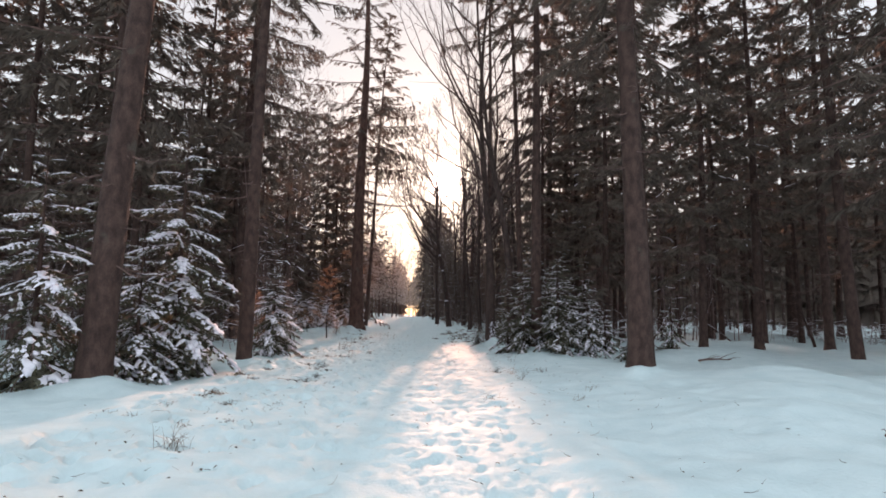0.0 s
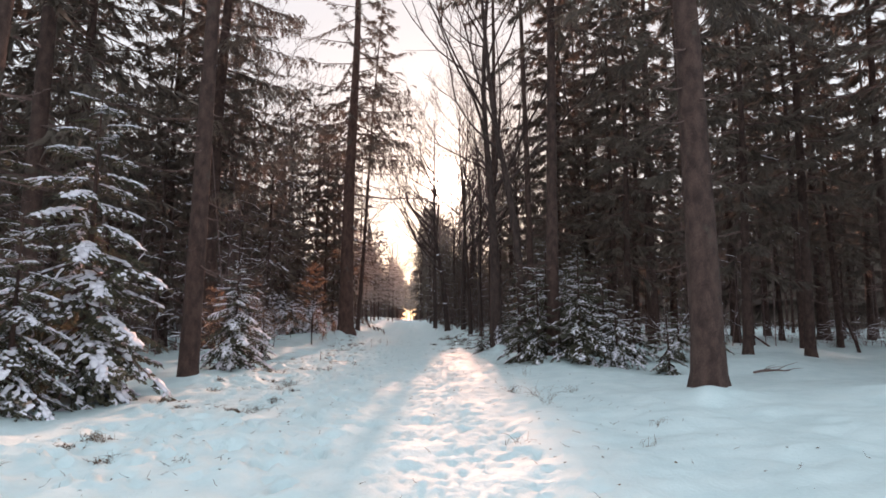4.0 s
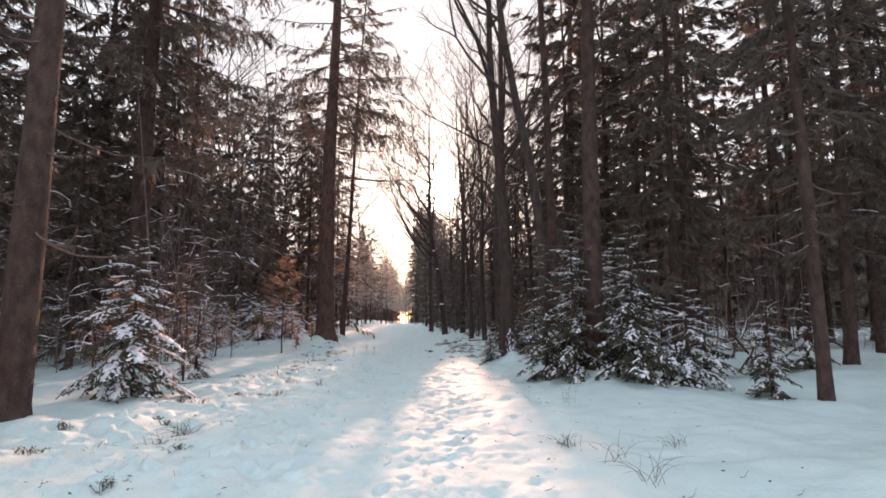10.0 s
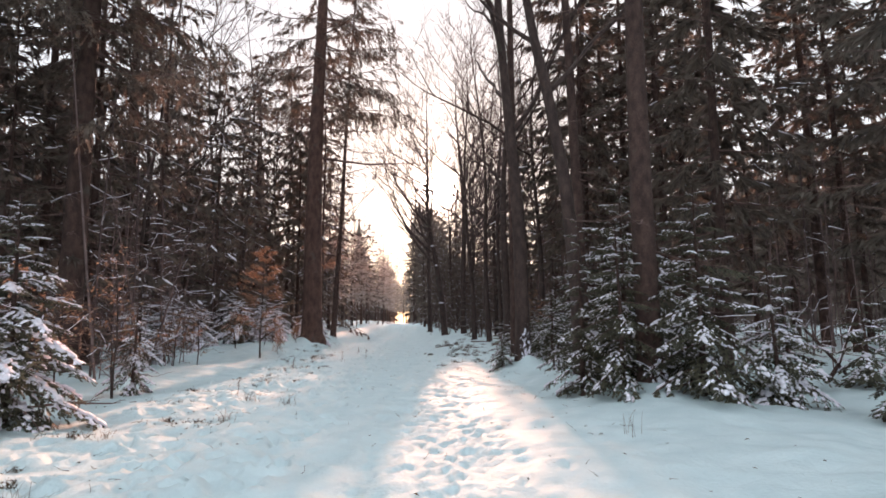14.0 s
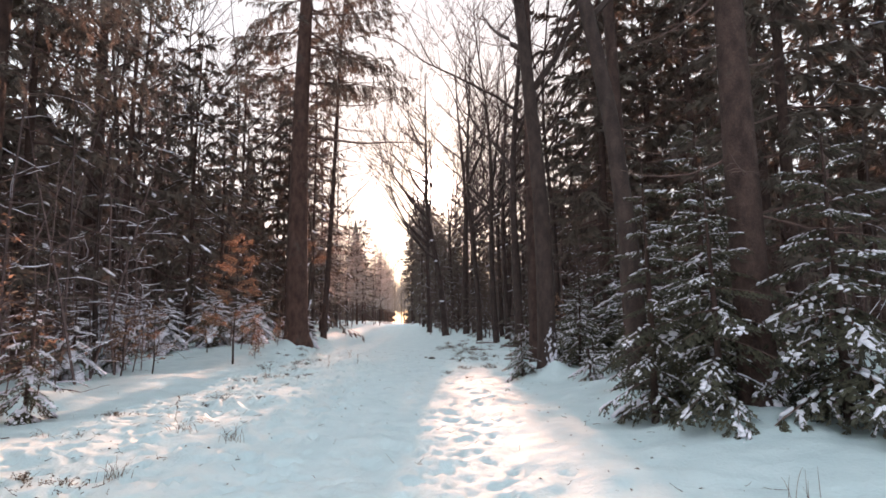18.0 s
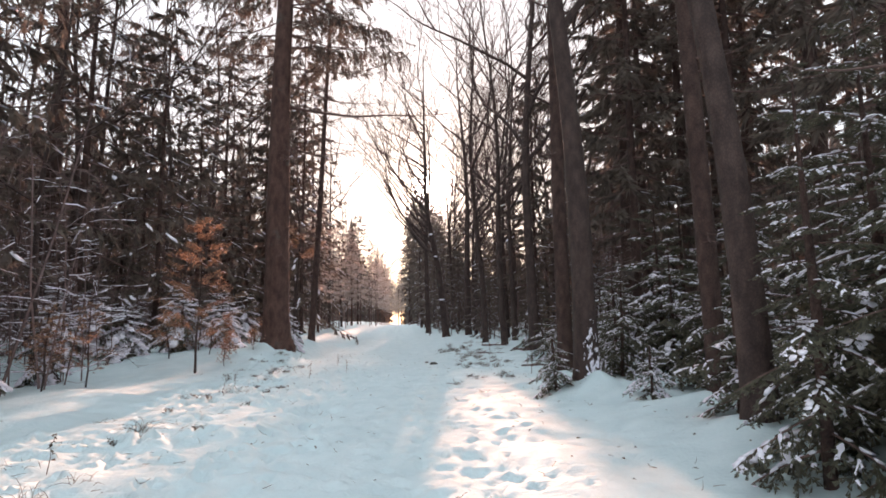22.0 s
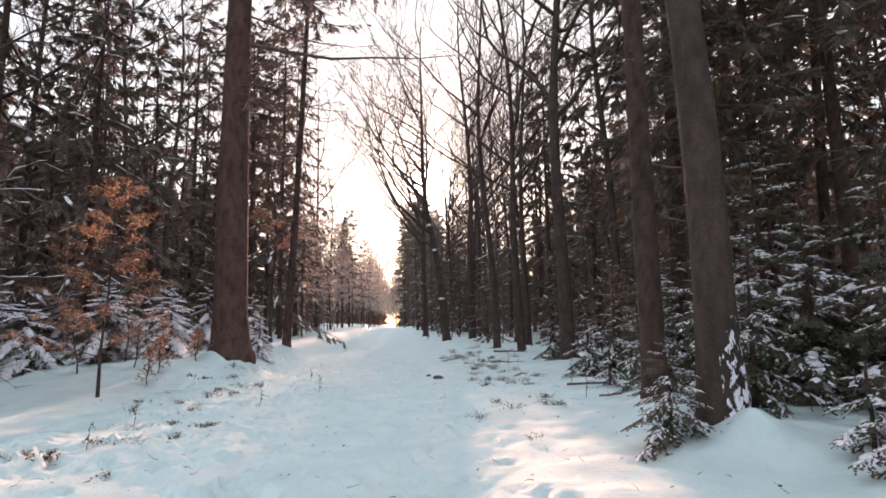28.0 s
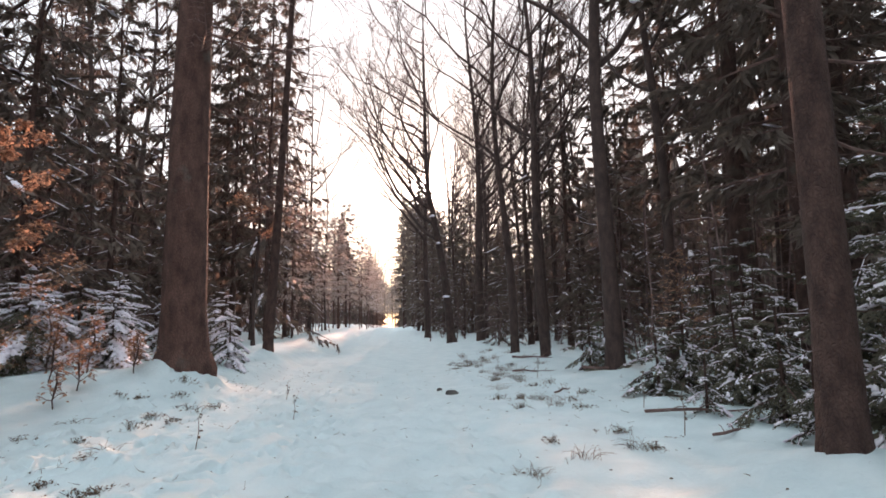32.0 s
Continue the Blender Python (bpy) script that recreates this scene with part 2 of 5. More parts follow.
# ---- mesh building ----
class Geo:
    """Vertices and faces gathered for one mesh."""

    def __init__(self):
        self.v, self.f, self.m, self.cur = [], [], [], 0

    def face(self, *pts):
        i = len(self.v)
        self.v.extend(tuple(p) for p in pts)
        self.f.append(tuple(range(i, i + len(pts))))

    def tube(self, pts, radii, sides=5, cap=True, wobble=0.0, rng=None, flare=None):
        """A tapered tube along pts; the cross-section is kept square to the way."""
        pts = [Vector(p) for p in pts]
        base = len(self.v)
        for k, (p, r) in enumerate(zip(pts, radii)):
            d = (pts[min(k + 1, len(pts) - 1)] - pts[max(k - 1, 0)]).normalized()
            a = d.cross(Vector((0.31, 0.95, 0.05)) if abs(d.z) > 0.6 else Vector((0, 0, 1))).normalized()
            b = d.cross(a)
            for s in range(sides):
                th = 2 * math.pi * s / sides
                rr = r * (1 + (rng.uniform(-wobble, wobble) if rng else 0))
                if flare:
                    rr *= flare(k, th)
                q = p + (a * math.cos(th) + b * math.sin(th)) * rr
                self.v.append((q.x, q.y, q.z))
        for k in range(len(pts) - 1):
            for s in range(sides):
                i, j = base + k * sides + s, base + k * sides + (s + 1) % sides
                self.f.append((i, j, j + sides, i + sides))
        if cap:
            self.f.append(tuple(base + (len(pts) - 1) * sides + s for s in range(sides)))
            self.f.append(tuple(base + s for s in reversed(range(sides))))

    def blob(self, c, rx, ry, rz, rot=0.0, rng=None, seg=6, rings=3, rough=0.25, tilt=0.0):
        """A lumpy flattened heap."""
        base = len(self.v)
        ca, sa = math.cos(rot), math.sin(rot)
        for k in range(1, rings + 1):
            ph = -0.35 * math.pi + 0.8 * math.pi * k / (rings + 1)
            for s in range(seg):
                th = 2 * math.pi * s / seg
                j = 1 + (rng.uniform(-rough, rough) if rng else 0)
                x, y, z = rx * math.cos(th) * math.cos(ph) * j, ry * math.sin(th) * math.cos(ph) * j, rz * math.sin(ph)
                self.v.append((c[0] + x * ca - y * sa, c[1] + x * sa + y * ca, c[2] + z + x * tilt))
        for k in range(rings - 1):
            for s in range(seg):
                i, j = base + k * seg + s, base + k * seg + (s + 1) % seg
                self.f.append((i, j, j + seg, i + seg))
        self.f.append(tuple(base + (rings - 1) * seg + s for s in range(seg)))
        self.f.append(tuple(base + s for s in reversed(range(seg))))

    def use(self, slot):
        """Faces from here on take this material slot."""
        self.m.extend([self.cur] * (len(self.f) - len(self.m)))
        self.cur = slot

    def mesh(self, name, mat, smooth=False):
        me = bpy.data.meshes.new(name)
        me.from_pydata(self.v, [], self.f)
        for one in (mat if isinstance(mat, (list, tuple)) else [mat]):
            me.materials.append(one)
        self.use(self.cur)
        if any(self.m):
            me.polygons.foreach_set("material_index", self.m)
        if smooth:
            me.polygons.foreach_set("use_smooth", [True] * len(me.polygons))
        me.update()
        return me


def part(name, geo, mat, parent=None, label="", smooth=False, kind=""):
    ob = new(name, geo.mesh(name, mat, smooth))
    if parent:
        ob.parent = parent
    return tagged(ob, label, kind=kind)


def sstep(a, b, x):
    t = np.clip((x - a) / (b - a), 0, 1)
    return t * t * (3 - 2 * t)


_lat = np.random.RandomState(7).rand(256, 256)


def vnoise(x, y):
    """Smooth value noise on unit cells, -1 to 1."""
    xi, yi = np.floor(x).astype(int), np.floor(y).astype(int)
    u, v = x - xi, y - yi
    u, v = u * u * (3 - 2 * u), v * v * (3 - 2 * v)
    a, b = _lat[xi % 256, yi % 256], _lat[(xi + 1) % 256, yi % 256]
    c, d = _lat[xi % 256, (yi + 1) % 256], _lat[(xi + 1) % 256, (yi + 1) % 256]
    return 2 * ((a * (1 - u) + b * u) * (1 - v) + (c * (1 - u) + d * u) * v) - 1


# ---- the lie of the land ----
# trunks that stand beside the track: x, y, girth at breast height, lean in x and y (metres per metre), kind
LEFT_TRUNKS = [
    (-5.15, 9.05, 0.50, 0.055, 0.0, "spruce"),
    (-4.15, 13.3, 0.36, 0.015, 0.0, "spruce"),
    (-6.9, 21.6, 0.52, 0.01, 0.0, "spruce"),
    (-13.0, 35.8, 0.70, 0.01, 0.0, "spruce"),
    (-3.58, 30.6, 0.72, 0.004, 0.0, "pine"),
    (-3.69, 36.8, 0.26, 0.05, 0.0, "twiggy"),
]
RIGHT_TRUNKS = [
    (4.06, 10.88, 0.47, -0.012, 0.0, "spruce"),
    (5.96, 15.15, 0.20, -0.02, 0.0, "spruce"),
    (3.42, 17.65, 0.36, 0.0, 0.0, "high"),
    (2.97, 19.5, 0.29, -0.02, 0.0, "curved"),
    (2.66, 23.35, 0.39, -0.024, 0.0, "bare"),
    (3.55, 21.2, 0.25, -0.022, 0.0, "pole"),
    (2.77, 24.9, 0.285, 0.0, 0.0, "pole"),
    (3.58, 31.25, 0.33, 0.01, 0.0, "bare"),
    (3.5, 35.9, 0.27, -0.03, 0.0, "bare"),
    (2.95, 37.2, 0.25, -0.035, 0.0, "bare"),
    (3.2, 46.0, 0.40, -0.01, 0.0, "bare"),
    (8.9, 35.6, 0.42, 0.0, 0.0, "spruce"),
    (5.07, 32.2, 0.24, 0.0, 0.0, "bare"),
    (15.1, 25.2, 0.28, -0.01, 0.0, "spruce"),
    (15.1, 30.0, 0.42, -0.02, 0.0, "spruce"),
    (11.8, 15.4, 0.34, -0.05, 0.0, "spruce"),
    (13.6, 19.0, 0.30, 0.0, 0.0, "spruce"),
    (21.5, 33.0, 0.62, 0.0, 0.0, "spruce"),
]
TRUNKS = LEFT_TRUNKS + RIGHT_TRUNKS


def track_x(y):
    """The middle of the track, which drifts slowly to the left."""
    return -0.1 - 0.012 * np.maximum(y - 10, 0)


def land(x, y):
    """Height of the snow without prints."""
    x, y = np.asarray(x, float), np.asarray(y, float)
    z = 1.0 * sstep(26, 95, y)
    side = x - track_x(y)
    z = z + 0.38 * sstep(-2.2, -3.7, side) * sstep(26.5, 31, y) + 0.05 * sstep(-2.4, -4.2, side)
    z = z + 0.13 * sstep(2.0, 3.6, side)
    far = sstep(3.0, 9.0, np.abs(side))
    z = z + far * (0.22 * vnoise(x / 4.1 + 40, y / 4.7 + 13) + 0.10 * vnoise(x / 1.3 + 9, y / 1.4 + 3))
    z = z + 0.03 * vnoise(x / 0.55 + 7, y / 0.6 + 61) * sstep(-1.6, -2.4, side) * sstep(-4.6, -3.6, side)
    z = z + 0.035 * vnoise(x / 0.9 + 77, y / 1.1 + 21) * sstep(0.9, 2.4, np.abs(side))
    z = z + 0.025 * vnoise(x / 0.31 + 5, y / 0.37 + 50) + 0.013 * vnoise(x / 0.15 + 15, y / 0.17 + 70) + 0.022 * vnoise(x / 0.62 + 25, y / 0.7 + 90)
    z = z - 0.05 * sstep(1.6, 0.9, np.abs(side))
    z = z + 0.014 * vnoise(x / 0.13 + 31, y / 0.17 + 8) * sstep(1.3, 0.6, np.abs(side - 0.2))
    for mx, my, mh, mr in ((4.1, 6.4, 0.22, 0.55), (5.3, 8.2, 0.2, 0.6), (-5.2, 20.6, 0.18, 0.5), (-4.6, 23.4, 0.14, 0.4), (6.5, 10.5, 0.2, 0.7), (3.84, 10.5, 0.10, 0.16),
                           (-3.7, 30.3, 0.14, 0.5), (5.96, 15.1, -0.15, 1.3), (2.74, 22.98, 0.17, 0.17), (-4.7, 8.8, 0.12, 0.3)):
        z = z + mh * np.exp(-((x - mx) ** 2 + (y - my) ** 2) / (2 * mr * mr))
    for tx, ty, girth, *_ in TRUNKS:
        d2 = (x - tx) ** 2 + (y - ty) ** 2
        z = z + 0.17 * np.exp(-d2 / (2 * (0.28 + 0.35 * girth) ** 2))
    return z


def on_land(x, y):
    return float(land(x, y))


# ---- ground ----
def spread(fine, first, last, grow, end):
    out = [first]
    while out[-1] < last:
        out.append(out[-1] + fine)
    step = fine
    while out[-1] < end:
        step *= grow
        out.append(out[-1] + step)
    return out


def build_ground():
    right = spread(0.047, 0.0, 4.3, 1.11, 900)
    xs = np.array([-a for a in reversed(right[1:])] + right)
    ahead = spread(0.052, 3.0, 28.0, 1.03, 60)
    step = ahead[-1] - ahead[-2]
    while ahead[-1] < 1200:
        step *= 1.12
        ahead.append(ahead[-1] + step)
    back = [3.0 - a for a in spread(0.25, 0.25, 6, 1.25, 300)]
    ys = np.array(list(reversed(back)) + ahead)
    gx, gy = np.meshgrid(xs, ys, indexing="ij")
    gz = land(gx, gy)
    rng = random.Random(11)

    def press(px, py, ang, depth, length, width):
        i0, i1 = np.searchsorted(xs, px - 0.4), np.searchsorted(xs, px + 0.4)
        j0, j1 = np.searchsorted(ys, py - 0.4), np.searchsorted(ys, py + 0.4)
        dx, dy = gx[i0:i1, j0:j1] - px, gy[i0:i1, j0:j1] - py
        u = (dx * math.sin(ang) + dy * math.cos(ang)) / length
        v = (dx * math.cos(ang) - dy * math.sin(ang)) / width
        r2 = u * u + v * v
        gz[i0:i1, j0:j1] += -depth * np.exp(-(r2 ** 1.6)) + 0.35 * depth * np.exp(-((np.sqrt(r2) - 1.7) / 0.45) ** 2)

    # the trodden lane: walkers' prints, dense in the middle of the track, strays beside it
    for lane, n, spreadx in ((0.42, 820, 0.24), (-0.15, 620, 0.32), (-1.0, 420, 0.38), (0.9, 260, 0.25)):
        for k in range(n):
            y = 3.0 + 31.0 * (k + rng.random()) / n
            x = track_x(y) + 0.1 + lane + rng.gauss(0, spreadx) + (0.1 if k % 2 else -0.1)
            press(float(x), y, rng.gauss(0, 0.5), rng.uniform(0.010, 0.032), rng.uniform(0.06, 0.115), rng.uniform(0.035, 0.055))
    for k in range(1150):
        y, x = rng.uniform(4, 32), rng.uniform(-3.7, -0.9)
        press(x, y, rng.uniform(-0.8, 0.8), rng.choice((0.02, 0.04, 0.06, 0.10)), rng.uniform(0.07, 0.13), rng.uniform(0.045, 0.07))
    # a hoof-deep line of holes along a frozen rut
    for k in range(26):
        press(0.62 + 0.012 * k + rng.gauss(0, 0.07), 15.0 + 0.27 * k + rng.gauss(0, 0.08), rng.gauss(0, 0.5), rng.choice((0.01, 0.02, 0.045)), rng.uniform(0.07, 0.12), 0.05)
    nx, ny = gx.shape
    verts = np.stack([gx, gy, gz], -1).reshape(-1, 3)
    idx = np.arange(nx * ny).reshape(nx, ny)
    faces = np.stack([idx[:-1, :-1], idx[1:, :-1], idx[1:, 1:], idx[:-1, 1:]], -1).reshape(-1, 4)
    me = bpy.data.meshes.new("ground")
    me.vertices.add(len(verts)); me.vertices.foreach_set("co", verts.ravel())
    me.loops.add(faces.size); me.loops.foreach_set("vertex_index", faces.ravel())
    me.polygons.add(len(faces))
    me.polygons.foreach_set("loop_start", np.arange(0, faces.size, 4))
    me.polygons.foreach_set("loop_total", np.full(len(faces), 4))
    me.polygons.foreach_set("use_smooth", np.ones(len(faces), bool))
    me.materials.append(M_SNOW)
    me.update(calc_edges=True)
    me.validate()
    return tagged(new("ground", me), "deep white snow with a trodden track full of footprints", "snow", kind="structure")


build_ground()


# ---- trees ----
def trunk_geo(geo, height, girth, rng, sway=0.12, sides=14, flare_height=0.7, top=0.12, sink=0.25, bend=0.0, way=None):
    """A tapered trunk with a root flare; returns its axis and radius by height."""
    ph1, ph2 = rng.uniform(0, 6), rng.uniform(0, 6)

    def axis(z):
        u = max(z, 0) / height
        if way:
            return Vector((float(np.interp(z, [w[0] for w in way], [w[1] for w in way])), 0.03 * math.sin(5.7 * u + ph2), z))
        return Vector((sway * math.sin(6.9 * u + ph1) * u ** 0.8 + bend * math.sin(math.pi * min(1, 2.2 * u)), sway * math.sin(5.7 * u + ph2) * u ** 0.8, z))

    n = 26 if way else 16
    zs = [-sink] + [height * (k / n) ** 1.6 for k in range(n + 1)]
    lobes, lp = rng.choice((4, 5)), rng.uniform(0, 6)

    def flare(k, th):
        w = math.exp(-max(zs[k], 0) / (0.35 * flare_height))
        return 1 + w * (0.18 + 0.15 * math.sin(lobes * th + lp) + 0.10 * math.sin(2 * th + lp * 2))

    def rad(z):
        return 0.5 * girth * (1 - (1 - top) * min(1, max(z, 0) / height) ** 0.9)

    geo.tube([axis(z) for z in zs], [rad(z) for z in zs], sides, True, 0.035, rng, flare)
    return axis, rad


def needle_spray(geo, p, way, length, rng, n=6, width=0.05):
    """A tuft of thin needled shoots fanned round way."""
    way = Vector(way).normalized()
    side = way.cross(Vector((0, 0, 1)))
    side = side.normalized() if side.length > 1e-3 else Vector((1, 0, 0))
    up = side.cross(way)
    for k in range(2 * n):
        a = rng.uniform(-1.05, 1.05)
        d = (way * math.cos(a) + side * math.sin(a) + up * rng.uniform(-0.6, 0.3)).normalized()
        l = length * rng.uniform(0.3, 0.75)
        w = d.cross(up if k % 2 else side + up * 0.6)
        w = w.normalized() * width * rng.uniform(0.3, 0.75) if w.length > 1e-3 else side * width * 0.5
        q = p + way * rng.uniform(0, 0.55) * length
        geo.face(q + w, q + d * l, q - w)


def dead_branch(parent, p, th, l, rng, rise=-0.2, joined=None, r0=0.016, twigs=5, foliage=None, sag=0.10):
    """A side branch: a bowed stem, crooked side twigs that fork again, and needles at their ends where asked."""
    g = joined or Geo()
    d = Vector((math.cos(th), math.sin(th), rise))
    across = Vector((-math.sin(th), math.cos(th), 0))
    bow = rng.uniform(-0.08, 0.08) * l
    pts = [p + d * l * u + across * (bow * math.sin(math.pi * u) + rng.uniform(-0.015, 0.015) * l) + Vector((0, 0, (-sag * math.sin(math.pi * u) + sag * u * u) * l + rng.uniform(-0.012, 0.012) * l))
           for u in (0, 0.2, 0.4, 0.6, 0.8, 1)]
    g.tube(pts, [r0 * (1 - 0.88 * k / 5) for k in range(6)], 4 if not joined else 3, False)
    for k in range(twigs):
        u = 0.12 + 0.86 * (k + rng.random()) / twigs
        i = min(4, int(u * 5))
        q = pts[i].lerp(pts[i + 1], u * 5 - i)
        a = th + rng.choice((-1, 1)) * rng.uniform(0.35, 1.15)
        tl = l * rng.uniform(0.10, 0.30) * (1.15 - 0.5 * u)
        m = q + Vector((math.cos(a) * tl * 0.5, math.sin(a) * tl * 0.5, rng.uniform(-0.22, 0.06) * tl))
        e = m + Vector((math.cos(a + 0.35) * tl * 0.5, math.sin(a + 0.35) * tl * 0.5, rng.uniform(-0.45, 0.10) * tl))
        rt = min(0.0075, r0 * 0.34)
        g.tube([q, m, e], [rt, rt * 0.7, 0.0015], 3, False)
        if not joined:
            for c in range(2):
                b = a + rng.choice((-1, 1)) * rng.uniform(0.5, 1.0)
                g.tube([m.lerp(e, 0.5 * c), m.lerp(e, 0.5 * c) + Vector((math.cos(b), math.sin(b), rng.uniform(-0.7, 0.1))) * tl * rng.uniform(0.25, 0.5)], [rt * 0.55, 0.001], 3, False)
        if foliage is not None and k > 1:
            needle_spray(foliage, m, e - m + Vector((0, 0, -0.10)), 0.34, rng, 16, 0.016)
            needle_spray(foliage, e, e - m + Vector((0, 0, -0.16)), 0.26, rng, 12, 0.014)
    if not joined:
        part("dead_branch", g, M_TWIG, parent)


def heavy_bough(parent, axis, z, th, l, rng, droop=0.25, curtain=1.0):
    """A thick old spruce bough: a bowed stem with needled branchlets that hang from it like a curtain."""
    g, f = Geo(), Geo()
    out, across = Vector((math.cos(th), math.sin(th), 0)), Vector((-math.sin(th), math.cos(th), 0))
    n = 8
    stem = [axis(z) + out * l * k / n + across * rng.uniform(-0.03, 0.03) * l + Vector((0, 0, l * (-droop * (k / n) + 0.55 * droop * (k / n) ** 3) + rng.uniform(-0.01, 0.01) * l)) for k in range(n + 1)]
    g.tube(stem, [0.03 * (1 - 0.9 * k / n) * (0.5 + 0.2 * l) for k in range(n + 1)], 5, False)

    def hang(p, d, tl, level):
        steps = max(4, int(tl / 0.055))
        q = p
        for k in range(steps):
            d = (d + Vector((rng.uniform(-0.12, 0.12), rng.uniform(-0.12, 0.12), -0.16 * curtain))).normalized()
            e = q + d * tl / steps
            side = d.cross(Vector((rng.uniform(-0.5, 0.5), rng.uniform(-0.5, 0.5), 1))).normalized()
            for c in (-1, 1):
                w = rng.uniform(0.025, 0.06) * (1.2 - 0.6 * k / steps)
                f.face(q, e + d * 0.03 + side * c * w, e)
            if level and k % 3 == 1:
                hang(e, (d + side * rng.choice((-1, 1)) * 0.9).normalized(), tl * rng.uniform(0.3, 0.55), 0)
            q = e

    count = int(15 * l)
    for k in range(count):
        u = 0.16 + 0.84 * (k + rng.random()) / count
        i = min(n - 1, int(u * n))
        p = stem[i].lerp(stem[i + 1], min(1, u * n - i))
        d = out * rng.uniform(0.3, 0.9) + across * rng.choice((-1, 1)) * rng.uniform(0.2, 1.0) + Vector((0, 0, rng.uniform(-0.5, 0.15)))
        hang(p, d.normalized(), rng.uniform(0.35, 0.75) * (1.2 - 0.55 * u) * min(1.3, 0.5 + 0.25 * l), 1)
    ob = part("bough", g, M_TWIG, parent)
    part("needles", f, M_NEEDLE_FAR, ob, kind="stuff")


def conifer(name, height, girth, crown_base, reach, rng, bark, label, branches=56, sprays=15, snow=0.0, dead=16, droop=0.35,
            spray_len=0.55, shape=0.8, sides=14, category="conifer tree", blades=6, wide=0.032, near=False, bend=0.0, limbs=True, needles=None):
    """A spruce or pine: trunk, dead branches below the crown, needled crown and, if asked, snow on the boughs."""
    tree = tagged(new(name), label, category)
    tg, lg, cg, sg = Geo(), Geo(), Geo(), Geo()
    axis, rad = trunk_geo(tg, height, girth, rng, sway=0.10 * girth / 0.4, sides=sides, bend=bend)
    part("trunk", tg, bark, tree, smooth=True)
    for k in range(dead):
        z = rng.uniform(1.8, crown_base + 1.5)
        l = rng.uniform(0.3, 1.5) * min(1.0, reach / 2)
        dead_branch(tree, axis(z), rng.uniform(0, 2 * math.pi), l, rng, joined=None if near else lg)
    for k in range(branches):
        u = (k + rng.random()) / branches
        z = crown_base + (height - crown_base) * u ** 0.9
        th = k * 2.399 + rng.uniform(-0.4, 0.4)
        l = reach * (1 - u) ** shape * rng.uniform(0.75, 1.15) + 0.25
        if u < 0.12:
            l *= rng.uniform(0.45, 1.0)
        p = axis(z)
        rise = 0.10 - droop * (1 - u) + rng.uniform(-0.16, 0.16)
        pts = []
        for s in (0, 0.25, 0.5, 0.75, 1.0):
            out = l * s
            pts.append(p + Vector((math.cos(th) * out, math.sin(th) * out, rise * out + 0.16 * l * (s * s - 0.7 * s) + rng.uniform(-0.03, 0.03) * l)))
        r0 = 0.010 + 0.010 * l
        if limbs:
            lg.tube(pts[::2], [r0, r0 * 0.5, 0.003], 3, False)
        ns = max(3, int(sprays * (0.35 + 0.65 * l / reach)))
        for j in range(ns):
            s = 0.15 + 0.85 * (j + rng.random()) / ns
            i = min(3, int(s * 4))
            q = pts[i].lerp(pts[i + 1], min(1, s * 4 - i))
            a = th + rng.choice((-1, 1)) * rng.uniform(0.2, 1.1) * (1.15 - s)
            way = Vector((math.cos(a), math.sin(a), rise - (rng.uniform(0.05, 0.5) if rng.random() < 0.65 else rng.uniform(0.7, 1.8))))
            needle_spray(cg, q, way, spray_len * rng.uniform(0.7, 1.25) * (1.1 - 0.4 * s), rng, blades, wide * spray_len / 0.5)
            if snow and rng.random() < snow:
                sg.blob(q + Vector((0, 0, 0.03)) + way * 0.10, rng.uniform(0.10, 0.26) * spray_len / 0.5, rng.uniform(0.03, 0.07), rng.uniform(0.015, 0.03), a, rng, 5, 2, 0.35, rise - 0.2)
    if lg.v:
        part("branchwork", lg, M_TWIG, tree, kind="stuff")
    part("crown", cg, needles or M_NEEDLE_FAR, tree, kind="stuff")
    if sg.v:
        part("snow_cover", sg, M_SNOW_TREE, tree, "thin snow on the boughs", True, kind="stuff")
    return tree


